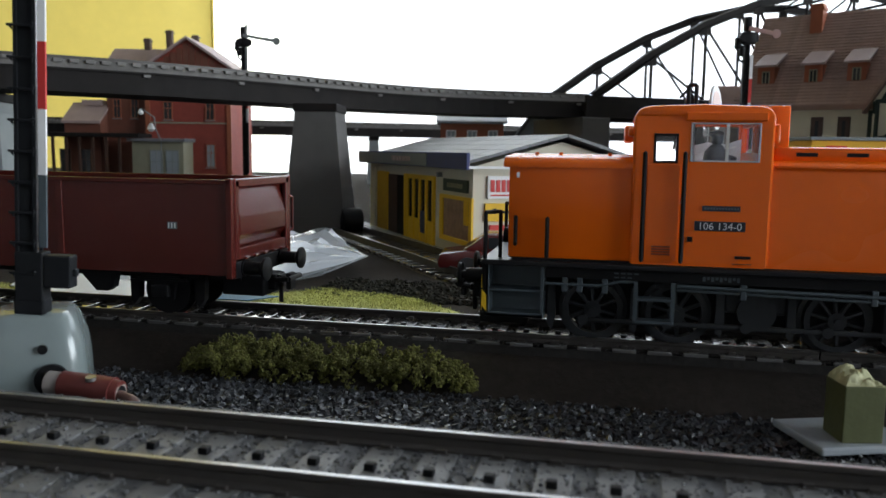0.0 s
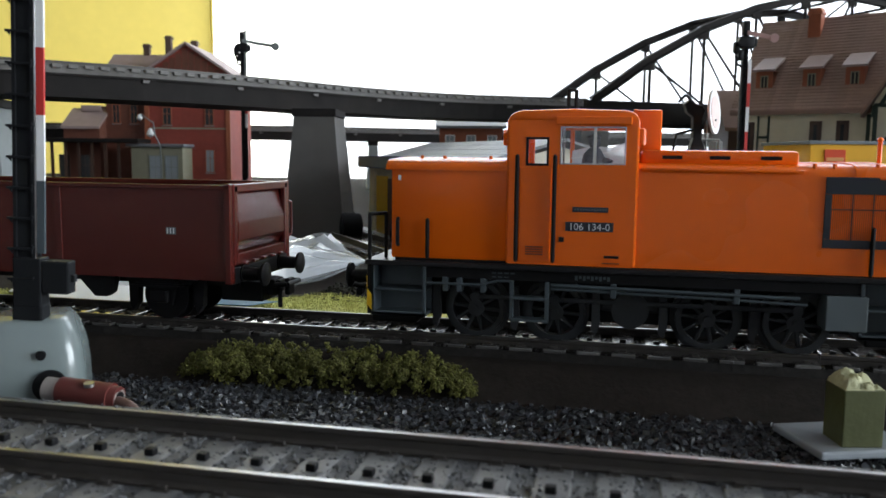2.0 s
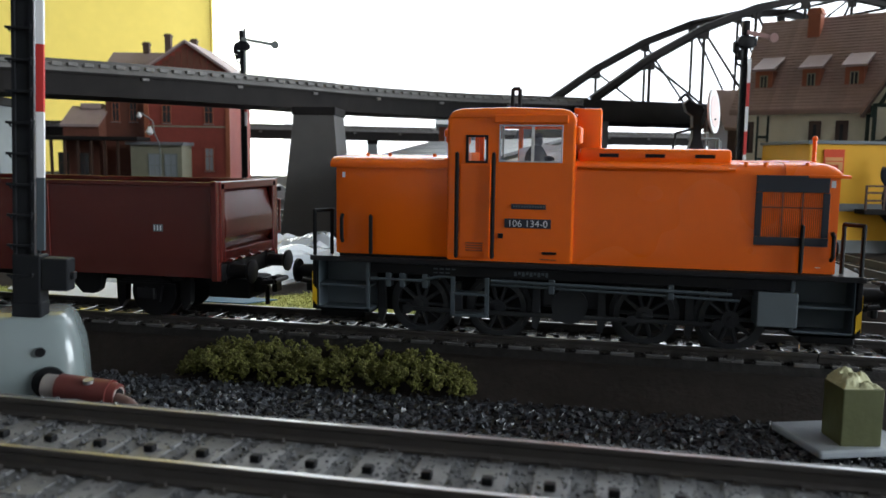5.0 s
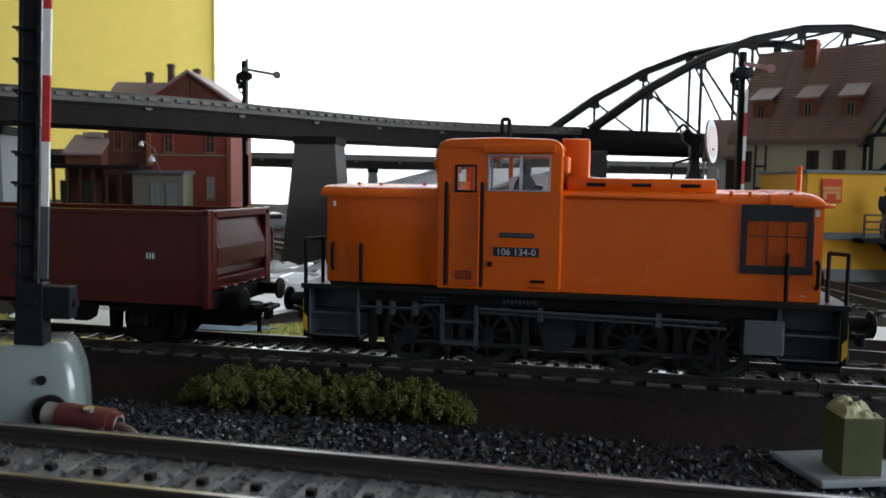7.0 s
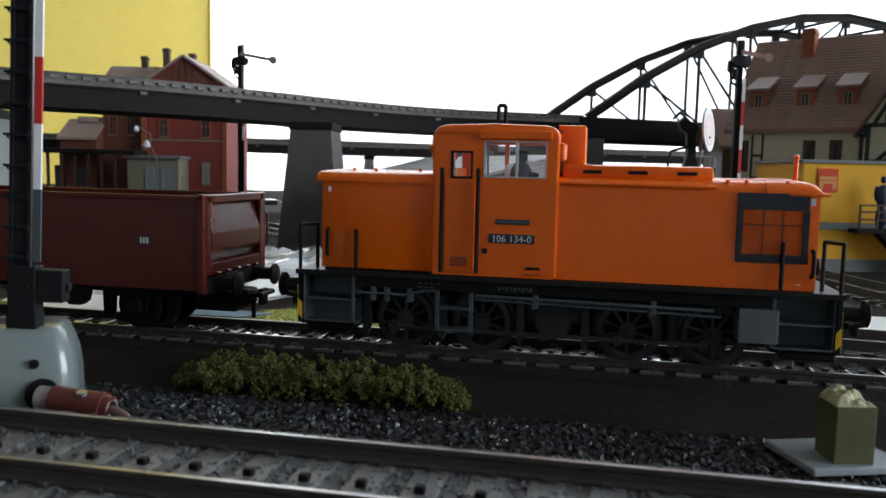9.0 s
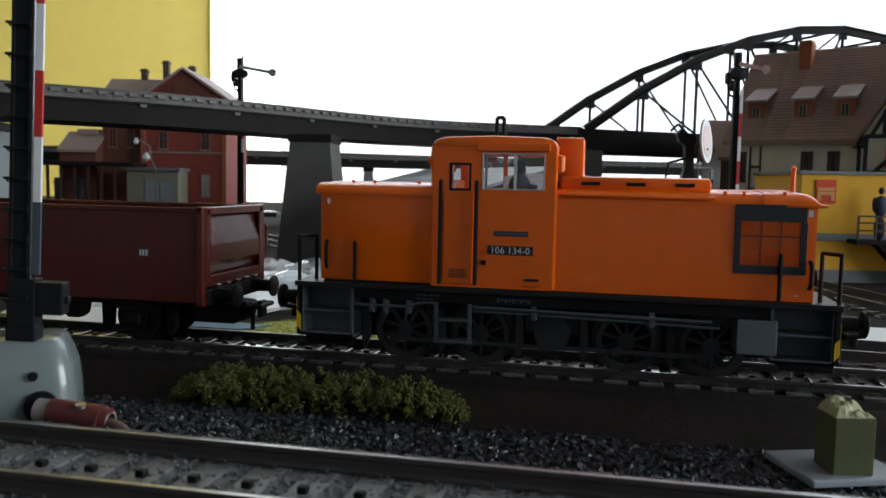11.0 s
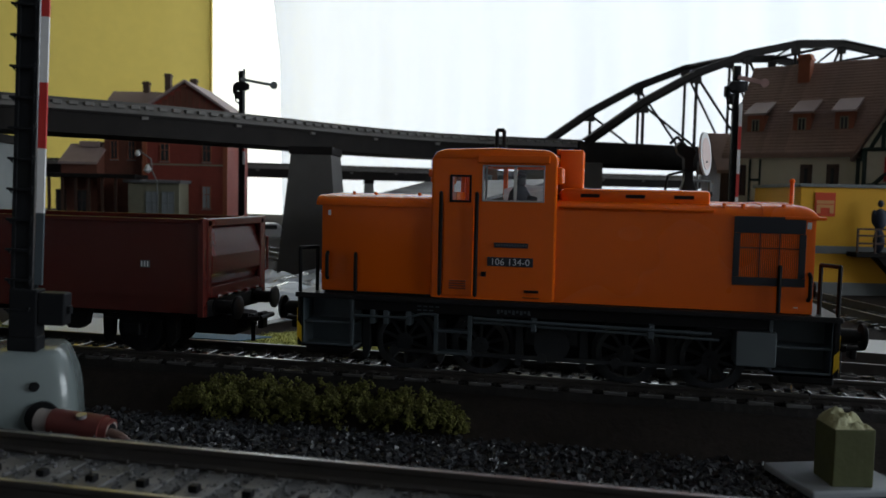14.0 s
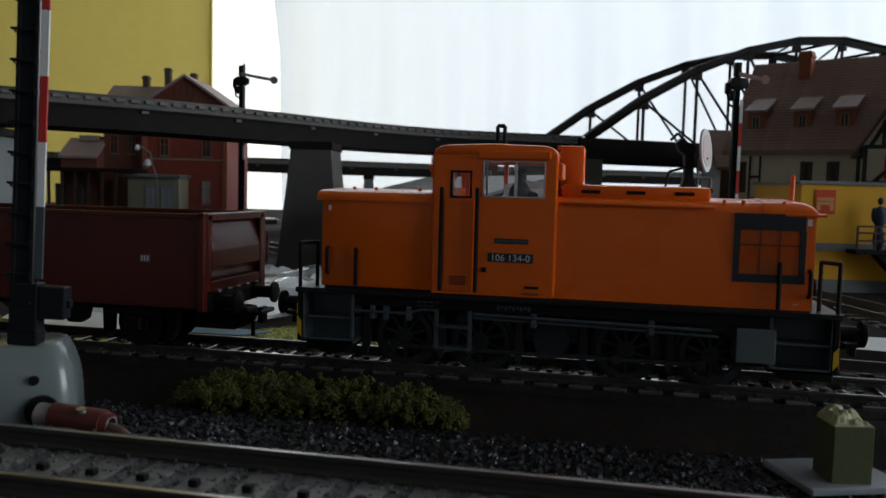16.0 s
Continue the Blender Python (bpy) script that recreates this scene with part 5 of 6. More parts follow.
def disc_signal():
    x, y = V(75.5, 230)
    D = base("distant_signal", "black distant signal with a white-rimmed disc", "signal", (x, y, FLOOR_Z), VIEW)
    bm = bmesh.new()
    box(bm, -4.2, -2.2, -1, 1, 0, 50, bevel=0.2)
    prism(bm, [(-6.2, 44), (-0.8, 44), (-1.6, 46.5), (-2.3, 48.5), (-2.4, 54), (-1.5, 56.2), (-2.6, 57.6), (-4.6, 58.0), (-6.2, 59.2), (-7.5, 57.8), (-6.8, 55.6), (-5.0, 54.4), (-4.7, 48.5), (-5.4, 46)], "y", -1.4, 1.4, bevel=0.3)
    box(bm, -9, 3, -2.5, 2.5, 43.6, 45, bevel=0.2)
    part("post", bm, BLACK, D)
    bm = bmesh.new()
    rod(bm, [(-4, 0, 57.5), (-7, 0, 60.5), (-9, 0, 58.5)], 0.4)
    rod(bm, [(-4, -1.2, 51), (-9.5, -1.2, 49.5), (-10.5, -1.2, 44)], 0.35)
    part("lamp_bracket", bm, BLACK, D)
    bm = bmesh.new()
    rod(bm, [(-1.0, -1, 45), (-1.0, -1, 53.5), (1.6, -1, 53.5)], 0.3)
    rod(bm, [(-2.4, -1.2, 48.0), (2.6, -1.2, 48.0), (2.6, -1.2, 45.0)], 0.35)
    box(bm, 2.2, 3.6, -1.2, 0.4, 44.5, 47.5, bevel=0.1)
    part("linkage", bm, GREY_TRIM, D)
    m = Matrix.Translation((1.2, 0, 55.8)) @ Euler((0, radians(-4), radians(-32))).to_matrix().to_4x4()
    bm = bmesh.new()
    bmesh.ops.transform(bm, matrix=m, verts=cyl(bm, (-0.3, 0, 0), (0.3, 0, 0), 6.2, n=40))
    disc = part("disc", bm, WHITE, D, "white rim")
    bm = bmesh.new()
    bmesh.ops.transform(bm, matrix=m, verts=cyl(bm, (0.3, 0, 0), (0.42, 0, 0), 4.6, n=40))
    part("disc_face", bm, material("disc_faded_orange", (0.78, 0.62, 0.58), 0.5, var=0.1, scale=300), disc, "faded pinkish field")


disc_signal()


# ---- station building ----
def window_unit(parent, x, y, z, w, h, pane, frame_mat, depth=1.0, mullions=1):
    W = new("window")
    W.empty_display_size = 0.002
    W.parent = parent
    f = 0.7
    bm = bmesh.new()
    for b in ((x - w / 2 - f, x + w / 2 + f, z - f, z), (x - w / 2 - f, x + w / 2 + f, z + h, z + h + f), (x - w / 2 - f, x - w / 2, z, z + h), (x + w / 2, x + w / 2 + f, z, z + h)):
        box(bm, b[0], b[1], y - 0.7, y + 0.2, b[2], b[3])
    for k in range(mullions):
        xx = x - w / 2 + w * (k + 1) / (mullions + 1)
        box(bm, xx - 0.2, xx + 0.2, y - 0.45, y + 0.1, z, z + h)
    box(bm, x - w / 2, x + w / 2, y - 0.45, y + 0.1, z + h * 0.62, z + h * 0.62 + 0.4)
    part("frame", bm, frame_mat, W)
    cubes("pane", pane, [(x - w / 2, x + w / 2, y - 0.2, y + 0.1, z, z + h)], W)
    cubes("sill", GREY_TRIM, [(x - w / 2 - 1, x + w / 2 + 1, y - 1.4, y, z - f - 0.6, z - f)], W)


def gable_roof(bm, x0, x1, y0, y1, ze, zr, th, axis="x", over=2.5):
    """Two thin slopes. axis: the direction of the ridge."""
    if axis == "x":
        mid = (y0 + y1) / 2
        k = (zr - ze) / (mid - y0)
        prism(bm, [(y0 - over, ze - over * k), (mid, zr), (mid, zr + th), (y0 - over, ze - over * k + th)], "x", x0 - over, x1 + over)
        prism(bm, [(y1 + over, ze - over * k), (mid, zr), (mid, zr + th), (y1 + over, ze - over * k + th)], "x", x0 - over, x1 + over)
    else:
        mid = (x0 + x1) / 2
        k = (zr - ze) / (mid - x0)
        prism(bm, [(x0 - over, ze - over * k), (mid, zr), (mid, zr + th), (x0 - over, ze - over * k + th)], "y", y0 - over, y1 + over)
        prism(bm, [(x1 + over, ze - over * k), (mid, zr), (mid, zr + th), (x1 + over, ze - over * k + th)], "y", y0 - over, y1 + over)


def station():
    x, y = V(-233, 640)
    S = base("station_building", "red brick station building with weathered brown roofs", "building", (x, y, 0), VIEW)
    z0 = FLOOR_Z - 0.5
    bm = bmesh.new()
    prism(bm, [(0, z0), (66, z0), (66, 100), (33, 122), (0, 100)], "y", 0, 70)
    front = part("gable_wing", bm, BRICK_RED, S)
    bm = bmesh.new()
    prism(bm, [(8, z0), (62, z0), (62, 98), (35, 116), (8, 98)], "x", -34, 0)
    side = part("side_wing", bm, BRICK_BROWN, S)
    bm = bmesh.new()
    gable_roof(bm, 0, 66, 0, 70, 100.5, 122.5, 2, "y", 3)
    part("roof", bm, ROOF_PINK, front)
    bm = bmesh.new()
    gable_roof(bm, -34, 10, 8, 62, 98.5, 116.5, 2, "x", 3)
    part("roof", bm, ROOF_PINK, side)
    for cx, cy, zt in ((-10, 36, 127), (10, 30, 133), (25, 50, 132)):
        bm = bmesh.new()
        box(bm, cx - 2.4, cx + 2.4, cy - 2.4, cy + 2.4, 105, zt, bevel=0.2)
        box(bm, cx - 3, cx + 3, cy - 3, cy + 3, zt - 2.5, zt - 1.2)
        part("chimney", bm, CHIMNEY, S)
    cubes("string_course", GREENISH, [(-0.4, 66.4, -0.6, 0.2, 57.4, 58.6)], front)
    for px in range(7, 62, 5):
        top = 100 + 22 * (1 - abs(px - 33) / 33) - 2.5
        cubes("gable_board", BRICK_BROWN, [(px - 2.2, px + 2.2, -0.5, 0.1, 101.5, top)], front) if top > 103 else None
    cubes("cornice", BRICK_ORANGE, [(-0.5, 66.5, -0.8, 0.2, 98.5, 100)], front)
    cubes("corner_pilaster", BRICK_ORANGE, [(63, 66.5, -0.8, 0.2, z0, 99)], front)
    cubes("corner_pilaster", BRICK_ORANGE, [(-0.5, 3, -0.8, 0.2, z0, 99)], front)
    for wx, wz, h in ((17, 61, 13), (50, 61, 13), (50, 24, 17), (17, 24, 17)):
        window_unit(front, wx, 0, wz, 6, h, GREY_PANE if wz < 30 else DARK_WINDOW, BRICK_ORANGE)
    for wx in (-26, -12):
        window_unit(side, wx, 8, 62, 5, 14, DARK_WINDOW, BRICK_ORANGE)
    # annex in front
    bm = bmesh.new()
    box(bm, -3, 36, -24, 0, z0, 43, bevel=0.2)
    ax = part("annex", bm, GREENISH, S)
    cubes("annex_roof", ROOF_GREY, [(-6, 38, -27, 0, 43, 45.5)], ax, bevel=0.3)
    for wx in (15.5, 27.5):
        window_unit(ax, wx, -24, 14, 8.5, 22, GREY_PANE, GREY_TRIM)
    # low hall with canopy
    bm = bmesh.new()
    prism(bm, [(-6, z0), (34, z0), (34, 58), (14, 71), (-6, 58)], "x", -62, -34)
    hall = part("low_hall", bm, BRICK_BROWN, S)
    bm = bmesh.new()
    gable_roof(bm, -60, -36, -6, 34, 58.5, 71.5, 2, "x", 3)
    box(bm, -54, -38, 8, 20, 71, 75.5, bevel=0.3)
    part("roof", bm, ROOF_PINK, hall)
    bm = bmesh.new()
    box(bm, -74, 6, -34, -6, 46.0, 49.0, bevel=0.4)
    can = part("canopy", bm, GIRDER, S)
    for px in (-70, -60, -50, -40, -30, -20, -10):
        cubes("canopy_post", DOOR_BROWN, [(px - 0.9, px + 0.9, -31, -29.2, z0, 46.0)], can)
    for px in (-62, -46):
        window_unit(hall, px, -6, 16, 7, 20, DARK_WINDOW, DOOR_BROWN)


station()


def platform_lamp():
    x, y = V(-187, 520)
    P = base("platform_lamp", "slender grey platform lamp with two white shades", "lamp", (x, y, FLOOR_Z), VIEW)
    bm = bmesh.new()
    rod(bm, [(7, 0, 0), (6.5, 0, 47), (3.2, 0, 54), (2.6, 0, 61.5), (-5.5, 0, 67)], 0.42)
    part("mast", bm, GREY_TRIM, P)
    for cx, cz, r in ((0.4, 55.5, 2.5), (-6.0, 65.2, 1.8)):
        bm = bmesh.new()
        cyl(bm, (cx, 0, cz - r * 0.6), (cx, 0, cz + r * 0.9), r * 1.1, r * 0.4, n=18)
        bmesh.ops.create_icosphere(bm, subdivisions=2, radius=r * 0.9, matrix=Matrix.Translation((cx, 0, cz - r * 0.4)))
        part("shade", bm, WHITE, P, smooth=True)


platform_lamp()


def block_house(label, lat, d, w, dep, h, roof_h, wall, roof, rz=VIEW, rows_n=2, cols=3, pane=None):
    x, y = V(lat, d)
    B = base("house", label, "house", (x, y, 0), rz)
    z0 = FLOOR_Z - 0.5
    bm = bmesh.new()
    prism(bm, [(0, z0), (dep, z0), (dep, h), (dep / 2, h + roof_h), (0, h)], "x", 0, w)
    wl = part("wall", bm, wall, B)
    bm = bmesh.new()
    gable_roof(bm, 0, w, 0, dep, h + 0.5, h + roof_h + 0.5, 2, "x", 3)
    part("roof", bm, roof, B)
    for r in range(rows_n):
        for c in range(cols):
            window_unit(wl, w * (c + 0.5) / cols, 0, h - 18 - r * 24, 6, 12, pane or DARK_WINDOW, WHITE)
    return B


block_house("small red brick signal tower with white windows", -2, 620, 48, 36, 60, 5, BRICK_ORANGE, ROOF_GREY, rows_n=1, cols=3, pane=GREY_PANE)
block_house("grey-roofed house behind the filling station", 82, 575, 44, 40, 42, 24, GREY_TRIM, ROOF_GREY, rz=VIEW + 55, rows_n=1, cols=2)
block_house("dark grey house behind the timbered house", 176, 500, 60, 50, 58, 22, DOOR_BROWN, ROOF_BROWN, rz=VIEW - 5, rows_n=1, cols=2)


# ---- half-timbered house ----
def timbered_house():
    x, y = V(170, 447)
    T = base("timbered_house", "beige half-timbered house with steep brown tiled roof", "house", (x, y, 0), VIEW - 39)
    z0 = FLOOR_Z - 0.5
    w, dep, ze, zr = 92, 90, 66.5, 116
    bm = bmesh.new()
    prism(bm, [(0, z0), (dep, z0), (dep, ze), (dep / 2, zr), (0, ze)], "x", -7, w)
    wl = part("wall", bm, PLASTER, T)
    bm = bmesh.new()
    gable_roof(bm, -7, w, 0, dep, ze + 0.4, zr + 0.4, 2.2, "x", 4)
    rf = part("roof", bm, ROOF_BROWN, T)
    # courses of tiles on the slope that is seen
    k = (zr - ze) / (dep / 2)
    n = 30
    for i in range(n):
        y0 = -3.8 + (dep / 2 + 3.8) * i / n
        y1 = -3.8 + (dep / 2 + 3.8) * (i + 1.25) / n
        bm = bmesh.new()
        rnd = random.Random(i)
        xx = -11.0
        while xx < w + 3.5:
            dx = 3.0 + rnd.uniform(-0.15, 0.15)
            o = rnd.uniform(0, 0.25)
            za, zb_ = ze + y0 * k + 2.6 + o, ze + y1 * k + 2.6
            q = [bm.verts.new(p) for p in ((xx, y0, za + 0.35), (xx + dx - 0.25, y0, za + 0.35), (xx + dx - 0.25, min(y1, dep / 2), zb_), (xx, min(y1, dep / 2), zb_))]
            q2 = [bm.verts.new(p) for p in ((xx, y0, za - 0.2), (xx + dx - 0.25, y0, za - 0.2))]
            bm.faces.new(q)
            bm.faces.new((q2[0], q2[1], q[1], q[0]))
            xx += dx
        part("tile_course", bm, ROOF_BROWN, rf)
    # dormers
    for dx in (-1.5, 23, 44):
        D = new("dormer")
        D.empty_display_size = 0.002
        D.parent = T
        zb = 76.5
        yb = (zb - ze) / k
        bm = bmesh.new()
        box(bm, dx, dx + 9, yb - 1.5, yb + 9, zb - 1, zb + 10.5)
        part("dormer_body", bm, BRICK_ORANGE, D)
        bm = bmesh.new()
        prism(bm, [(yb - 4, zb + 10.0), (yb + 20, zb + 20.2), (yb + 20, zb + 21.4), (yb - 4, zb + 11.2)], "x", dx - 1.6, dx + 10.6)
        part("dormer_roof", bm, ROOF_PINK, D)
        cubes("window_frame", GREENISH, [(dx + 2.4, dx + 3.0, yb - 1.9, yb - 1.4, zb + 1.5, zb + 8.0), (dx + 6.0, dx + 6.6, yb - 1.9, yb - 1.4, zb + 1.5, zb + 8.0), (dx + 4.2, dx + 4.8, yb - 1.9, yb - 1.4, zb + 1.5, zb + 8.0), (dx + 3.0, dx + 6.0, yb - 1.9, yb - 1.4, zb + 7.4, zb + 8.0)], D)
        cubes("pane", DARK_WINDOW, [(dx + 2.6, dx + 6.4, yb - 1.7, yb - 1.3, zb + 1.5, zb + 7.8)], D)
    bm = bmesh.new()
    box(bm, 17, 23.5, 34, 42, 92, 123, bevel=0.3)
    box(bm, 16.4, 24.1, 33.4, 42.6, 119.5, 121)
    part("chimney", bm, BRICK_ORANGE, T)
    for wx in (-4.5, 30, 43):
        win = new("window")
        win.empty_display_size = 0.002
        win.parent = T
        cubes("shutter", DOOR_BROWN, [(wx, wx + 6, -0.7, 0.2, 42, 59)], win, bevel=0.15)
        cubes("pane", DARK_WINDOW, [(wx + 2.2, wx + 3.8, -0.9, -0.5, 44, 57)], win)
    for q in ((-7.4, -6.2, 0, 62), (3.0, 4.0, 0, 62), (8.5, 9.5, 0, 62), (57, 59, 0, 62)):
        cubes("timber", TIMBER, [(q[0], q[1], -0.6, 0.2, q[2], q[3])], T)
    for z in (14, 26, 38, 50):
        cubes("timber", TIMBER, [(4.0, 8.5, -0.6, 0.2, z, z + 1.4)], T)
    cubes("timber", TIMBER, [(-7, w, -0.7, 0.2, 62.6, 64.2)], T)
    # cross gable
    G = new("cross_gable")
    G.empty_display_size = 0.002
    G.parent = T
    bm = bmesh.new()
    prism(bm, [(60, z0), (120, z0), (120, 66), (90, 114), (60, 66)], "y", -6, 40)
    part("wall", bm, PLASTER, G)
    bm = bmesh.new()
    gable_roof(bm, 60, 120, -6, 40, 66.5, 114.5, 2.2, "y", 4)
    part("roof", bm, ROOF_BROWN, G)
    for a, b in (((123, 60), (123, 66)), ((123, 66), (150, 66)), ((126, 66), (140, 92)), ((132, 66), (132, 78)), ((140, 66), (140, 92)), ((128, 48), (140, 60)), ((124, 48), (124, 66)), ((140, 40), (140, 66)), ((131, 78), (150, 78)), ((124, 48), (150, 48))):
        bm = bmesh.new()
        cyl(bm, (a[0] - 62, -6.4, a[1]), (b[0] - 62, -6.4, b[1]), 1.0, n=4)
        part("timber", bm, TIMBER, G)
    cubes("shutter", RED, [(71, 77, -6.8, -6, 50, 62)], G)


timbered_house()


# ---- yellow hall with balcony ----
def yellow_hall():
    x, y = V(168.5, 371)
    Y = base("yellow_hall", "yellow flat-roofed hall with grey bands and a balcony", "building", (x, y, 0), VIEW - 2)
    z0 = FLOOR_Z - 0.5
    bm = bmesh.new()
    box(bm, 0, 120, 0, 60, z0, 46, bevel=0.2)
    part("wall", bm, YELLOW_HALL, Y)
    cubes("roof_edge", GREY_TRIM, [(-1, 121, -1, 61, 46, 47.6)], Y, bevel=0.2)
    cubes("band", GREY_TRIM, [(-0.2, 120, -0.5, 0.1, 15.4, 18.9)], Y)
    cubes("plinth", GREY_TRIM, [(-0.2, 120, -0.8, 0.1, z0, 2.0)], Y)
    sg = cubes("sign", material("sign_orange_red", (0.72, 0.07, 0.015), 0.5, var=0.06), [(6.5, 15.8, -0.5, 0, 32.6, 43.6)], Y)
    cubes("sign_shape", material("sign_peach", (0.75, 0.35, 0.12), 0.5, var=0.05), [(7.2, 15.1, -0.7, -0.45, 38.4, 40.0), (7.2, 15.1, -0.7, -0.45, 36.6, 38.0), (7.2, 9.0, -0.7, -0.45, 34.0, 36.6), (13.3, 15.1, -0.7, -0.45, 34.0, 36.6)], sg)
    B = new("balcony")
    B.empty_display_size = 0.002
    B.parent = Y
    cubes("slab", GIRDER, [(22, 62, -10, 0, 14.6, 16.6)], B, bevel=0.2)
    for px in range(22, 62, 8):
        cubes("baluster", DOOR_BROWN, [(px, px + 0.8, -10, -9.2, 16.6, 27.5)], B)
    for z in (20.5, 24, 27):
        cubes("rail", DOOR_BROWN, [(22, 62, -9.9, -9.3, z, z + 0.8)], B)
    bm = bmesh.new()
    prism(bm, [(32, 14.6), (44, 14.6), (60, z0), (50, z0)], "y", -9, -2)
    part("stairs", bm, GIRDER, B)
    x, y = V(202, 364)
    bm = bmesh.new()
    for c, r, s in (((0, 0, 20), 3.0, (0.85, 0.6, 2.0)), ((0, 0, 30), 3.2, (1.0, 0.62, 1.6)), ((-2.6, 0, 31), 1.1, (1, 1, 3.2)), ((2.6, 0, 31), 1.1, (1, 1, 3.2)), ((0, 0, 37.2), 1.5, (0.9, 0.9, 1.15))):
        bmesh.ops.create_icosphere(bm, subdivisions=2, radius=r, matrix=Matrix.Translation(c) @ Matrix.Diagonal((*s, 1)))
    bmesh.ops.translate(bm, vec=(x, y, 1.8), verts=bm.verts)
    tagged(part("model_figure", bm, FIG_BLUE, smooth=True), "plain dark model figure standing on the balcony", "figure")


yellow_hall()


# ---- filling station ----
def filling_station():
    F = base("filling_station", "cream filling station with yellow doors and grey slab roof", "building", (-53.4, 305.0, 0), 122.3)
    z0 = FLOOR_Z - 0.5
    ln, dep = 150, 76
    # local x runs along the facade away from the viewer, local y to the yard side
    bm = bmesh.new()
    prism(bm, [(-dep, z0), (0, z0), (0, 33), (-38, 43), (-dep, 33)], "x", 0, ln)
    wl = part("wall", bm, CREAM, F)
    # roof slabs
    rf = new("roof")
    rf.empty_display_size = 0.002
    rf.parent = F
    for i in range(12):
        for j in range(5):
            a0, a1 = -5 + i * 13.4, -5 + i * 13.4 + 13.1
            t0, t1 = j / 5, (j + 1) / 5 - 0.008
            y0, y1 = 4 - t0 * 42, 4 - t1 * 42
            zz0, zz1 = 34.2 + t0 * 10.8, 34.2 + t1 * 10.8
            bm = bmesh.new()
            prism(bm, [(y0, zz0), (y1, zz1), (y1, zz1 + 1.2), (y0, zz0 + 1.2)], "x", a0, a1)
            part("roof_slab", bm, ROOF_GREY, rf)
    bm = bmesh.new()
    prism(bm, [(-38, 45), (-dep - 3, 33.5), (-dep - 3, 34.7), (-38, 46.2)], "x", -5, ln + 5)
    part("far_slope", bm, ROOF_GREY, rf)
    fs = cubes("fascia", BLUE, [(-5.5, ln + 6, 3.6, 5.0, 32.0, 38.4)], F, bevel=0.2)
    cubes("fascia_panel", GREY_TRIM, [(40, ln + 5.6, 5.0, 5.4, 32.6, 37.8)], fs)
    for i in range(6):
        cubes("sign_bar", ROOF_PINK, [(62 + i * 5, 65.5 + i * 5, 5.4, 5.7, 34.2, 36.4)], fs)
    cubes("gutter", WHITE, [(-5.6, -4.8, -36, 4, 32.4, 33.4)], F)
    # openings on the facade
    pw = new("display_window")
    pw.empty_display_size = 0.002
    pw.parent = F
    cubes("frame", YELLOW, [(-1, 2.0, 0, 0.9, 2, 21), (31, 35, 0, 0.9, 2, 21), (2, 31, 0, 0.9, 19.5, 21), (2, 31, 0, 0.9, 2, 4)], pw)
    cubes("poster", material("brown_poster", (0.26, 0.15, 0.11), 0.5, var=0.5, scale=300), [(2, 31, 0, 0.4, 4, 19.5)], pw)
    cubes("column", YELLOW, [(3.5, 7.5, 0.4, 0.8, 10, 19.5)], pw)
    sg = cubes("sign", TIMBER, [(4, 31, 0, 0.8, 22.6, 27.6)], F)
    cubes("lettering", GREENISH, [(9 + i * 2.2, 10.4 + i * 2.2, 0.8, 1.0, 24.2, 26) for i in range(8)], sg)
    gd = new("glazed_doors")
    gd.empty_display_size = 0.002
    gd.parent = F
    for i in range(5):
        a = 43 + i * 9.2
        cubes("jamb", YELLOW, [(a - 1.0, a + 1.2, 0, 1.2, z0, 28)], gd)
    cubes("panel", YELLOW, [(43, 80, 0, 0.7, z0, 8)], gd)
    cubes("panel", BLUE, [(52.5, 61, 0.7, 1.0, 2, 12)], gd)
    cubes("pane", DARK_WINDOW, [(43, 80, 0, 0.5, 8, 26)], gd)
    cubes("lintel", YELLOW, [(42, 82, 0, 1.0, 26, 28)], gd)
    cubes("doorway", BLACK, [(85, 97, 0, 0.6, z0, 27)], F)
    cubes("door_panel", DOOR_BROWN, [(97, 112, 0, 0.8, z0, 27)], F)
    cubes("door", YELLOW, [(113, 133, 0, 0.9, z0, 28)], F)
    cubes("door_frame", YELLOW, [(83, 85, 0, 1.1, z0, 28)], F)
    cubes("pillar", CREAM, [(134, 140, 0, 1.6, z0, 30)], F)
    cubes("wall_lamp", GREY_TRIM, [(34, 36, 0, 2, 28, 30)], F)
    # signs on the end wall
    s1 = cubes("sign", WHITE, [(-0.9, 0, -16.5, -6.0, 20.8, 29.5)], F)
    for q in [(-1.1, -0.9, -15.6 + i * 2.3, -13.9 + i * 2.3, 23.4, 28.0) for i in range(4)] + [(-1.1, -0.9, -15.6, -7.0, 21.8, 22.4)]:
        cubes("sign_bar", RED, [q], s1)
    s2 = cubes("sign", YELLOW, [(-0.9, 0, -18, -5.0, 12.0, 19.0)], F)
    for q in [(-1.1, -0.9, -9.5, -8.0, 15, 17), (-1.1, -0.9, -15.5, -11, 15, 16)]:
        cubes("sign_bar", BLACK, [q], s2)
    s3 = cubes("sign", RED, [(-0.9, 0, -17, -7.0, 0.5, 10.5)], F)
    cubes("sign_bar", PALE, [(-1.1, -0.9, -14, -10, 3, 8)], s3)
    # paved yard
    bm = bmesh.new()
    box(bm, -4, ln + 10, 0, 5.5, z0 - 0.2, z0 + 2.2)
    part("yard", bm, GREY_TRIM, F)


filling_station()


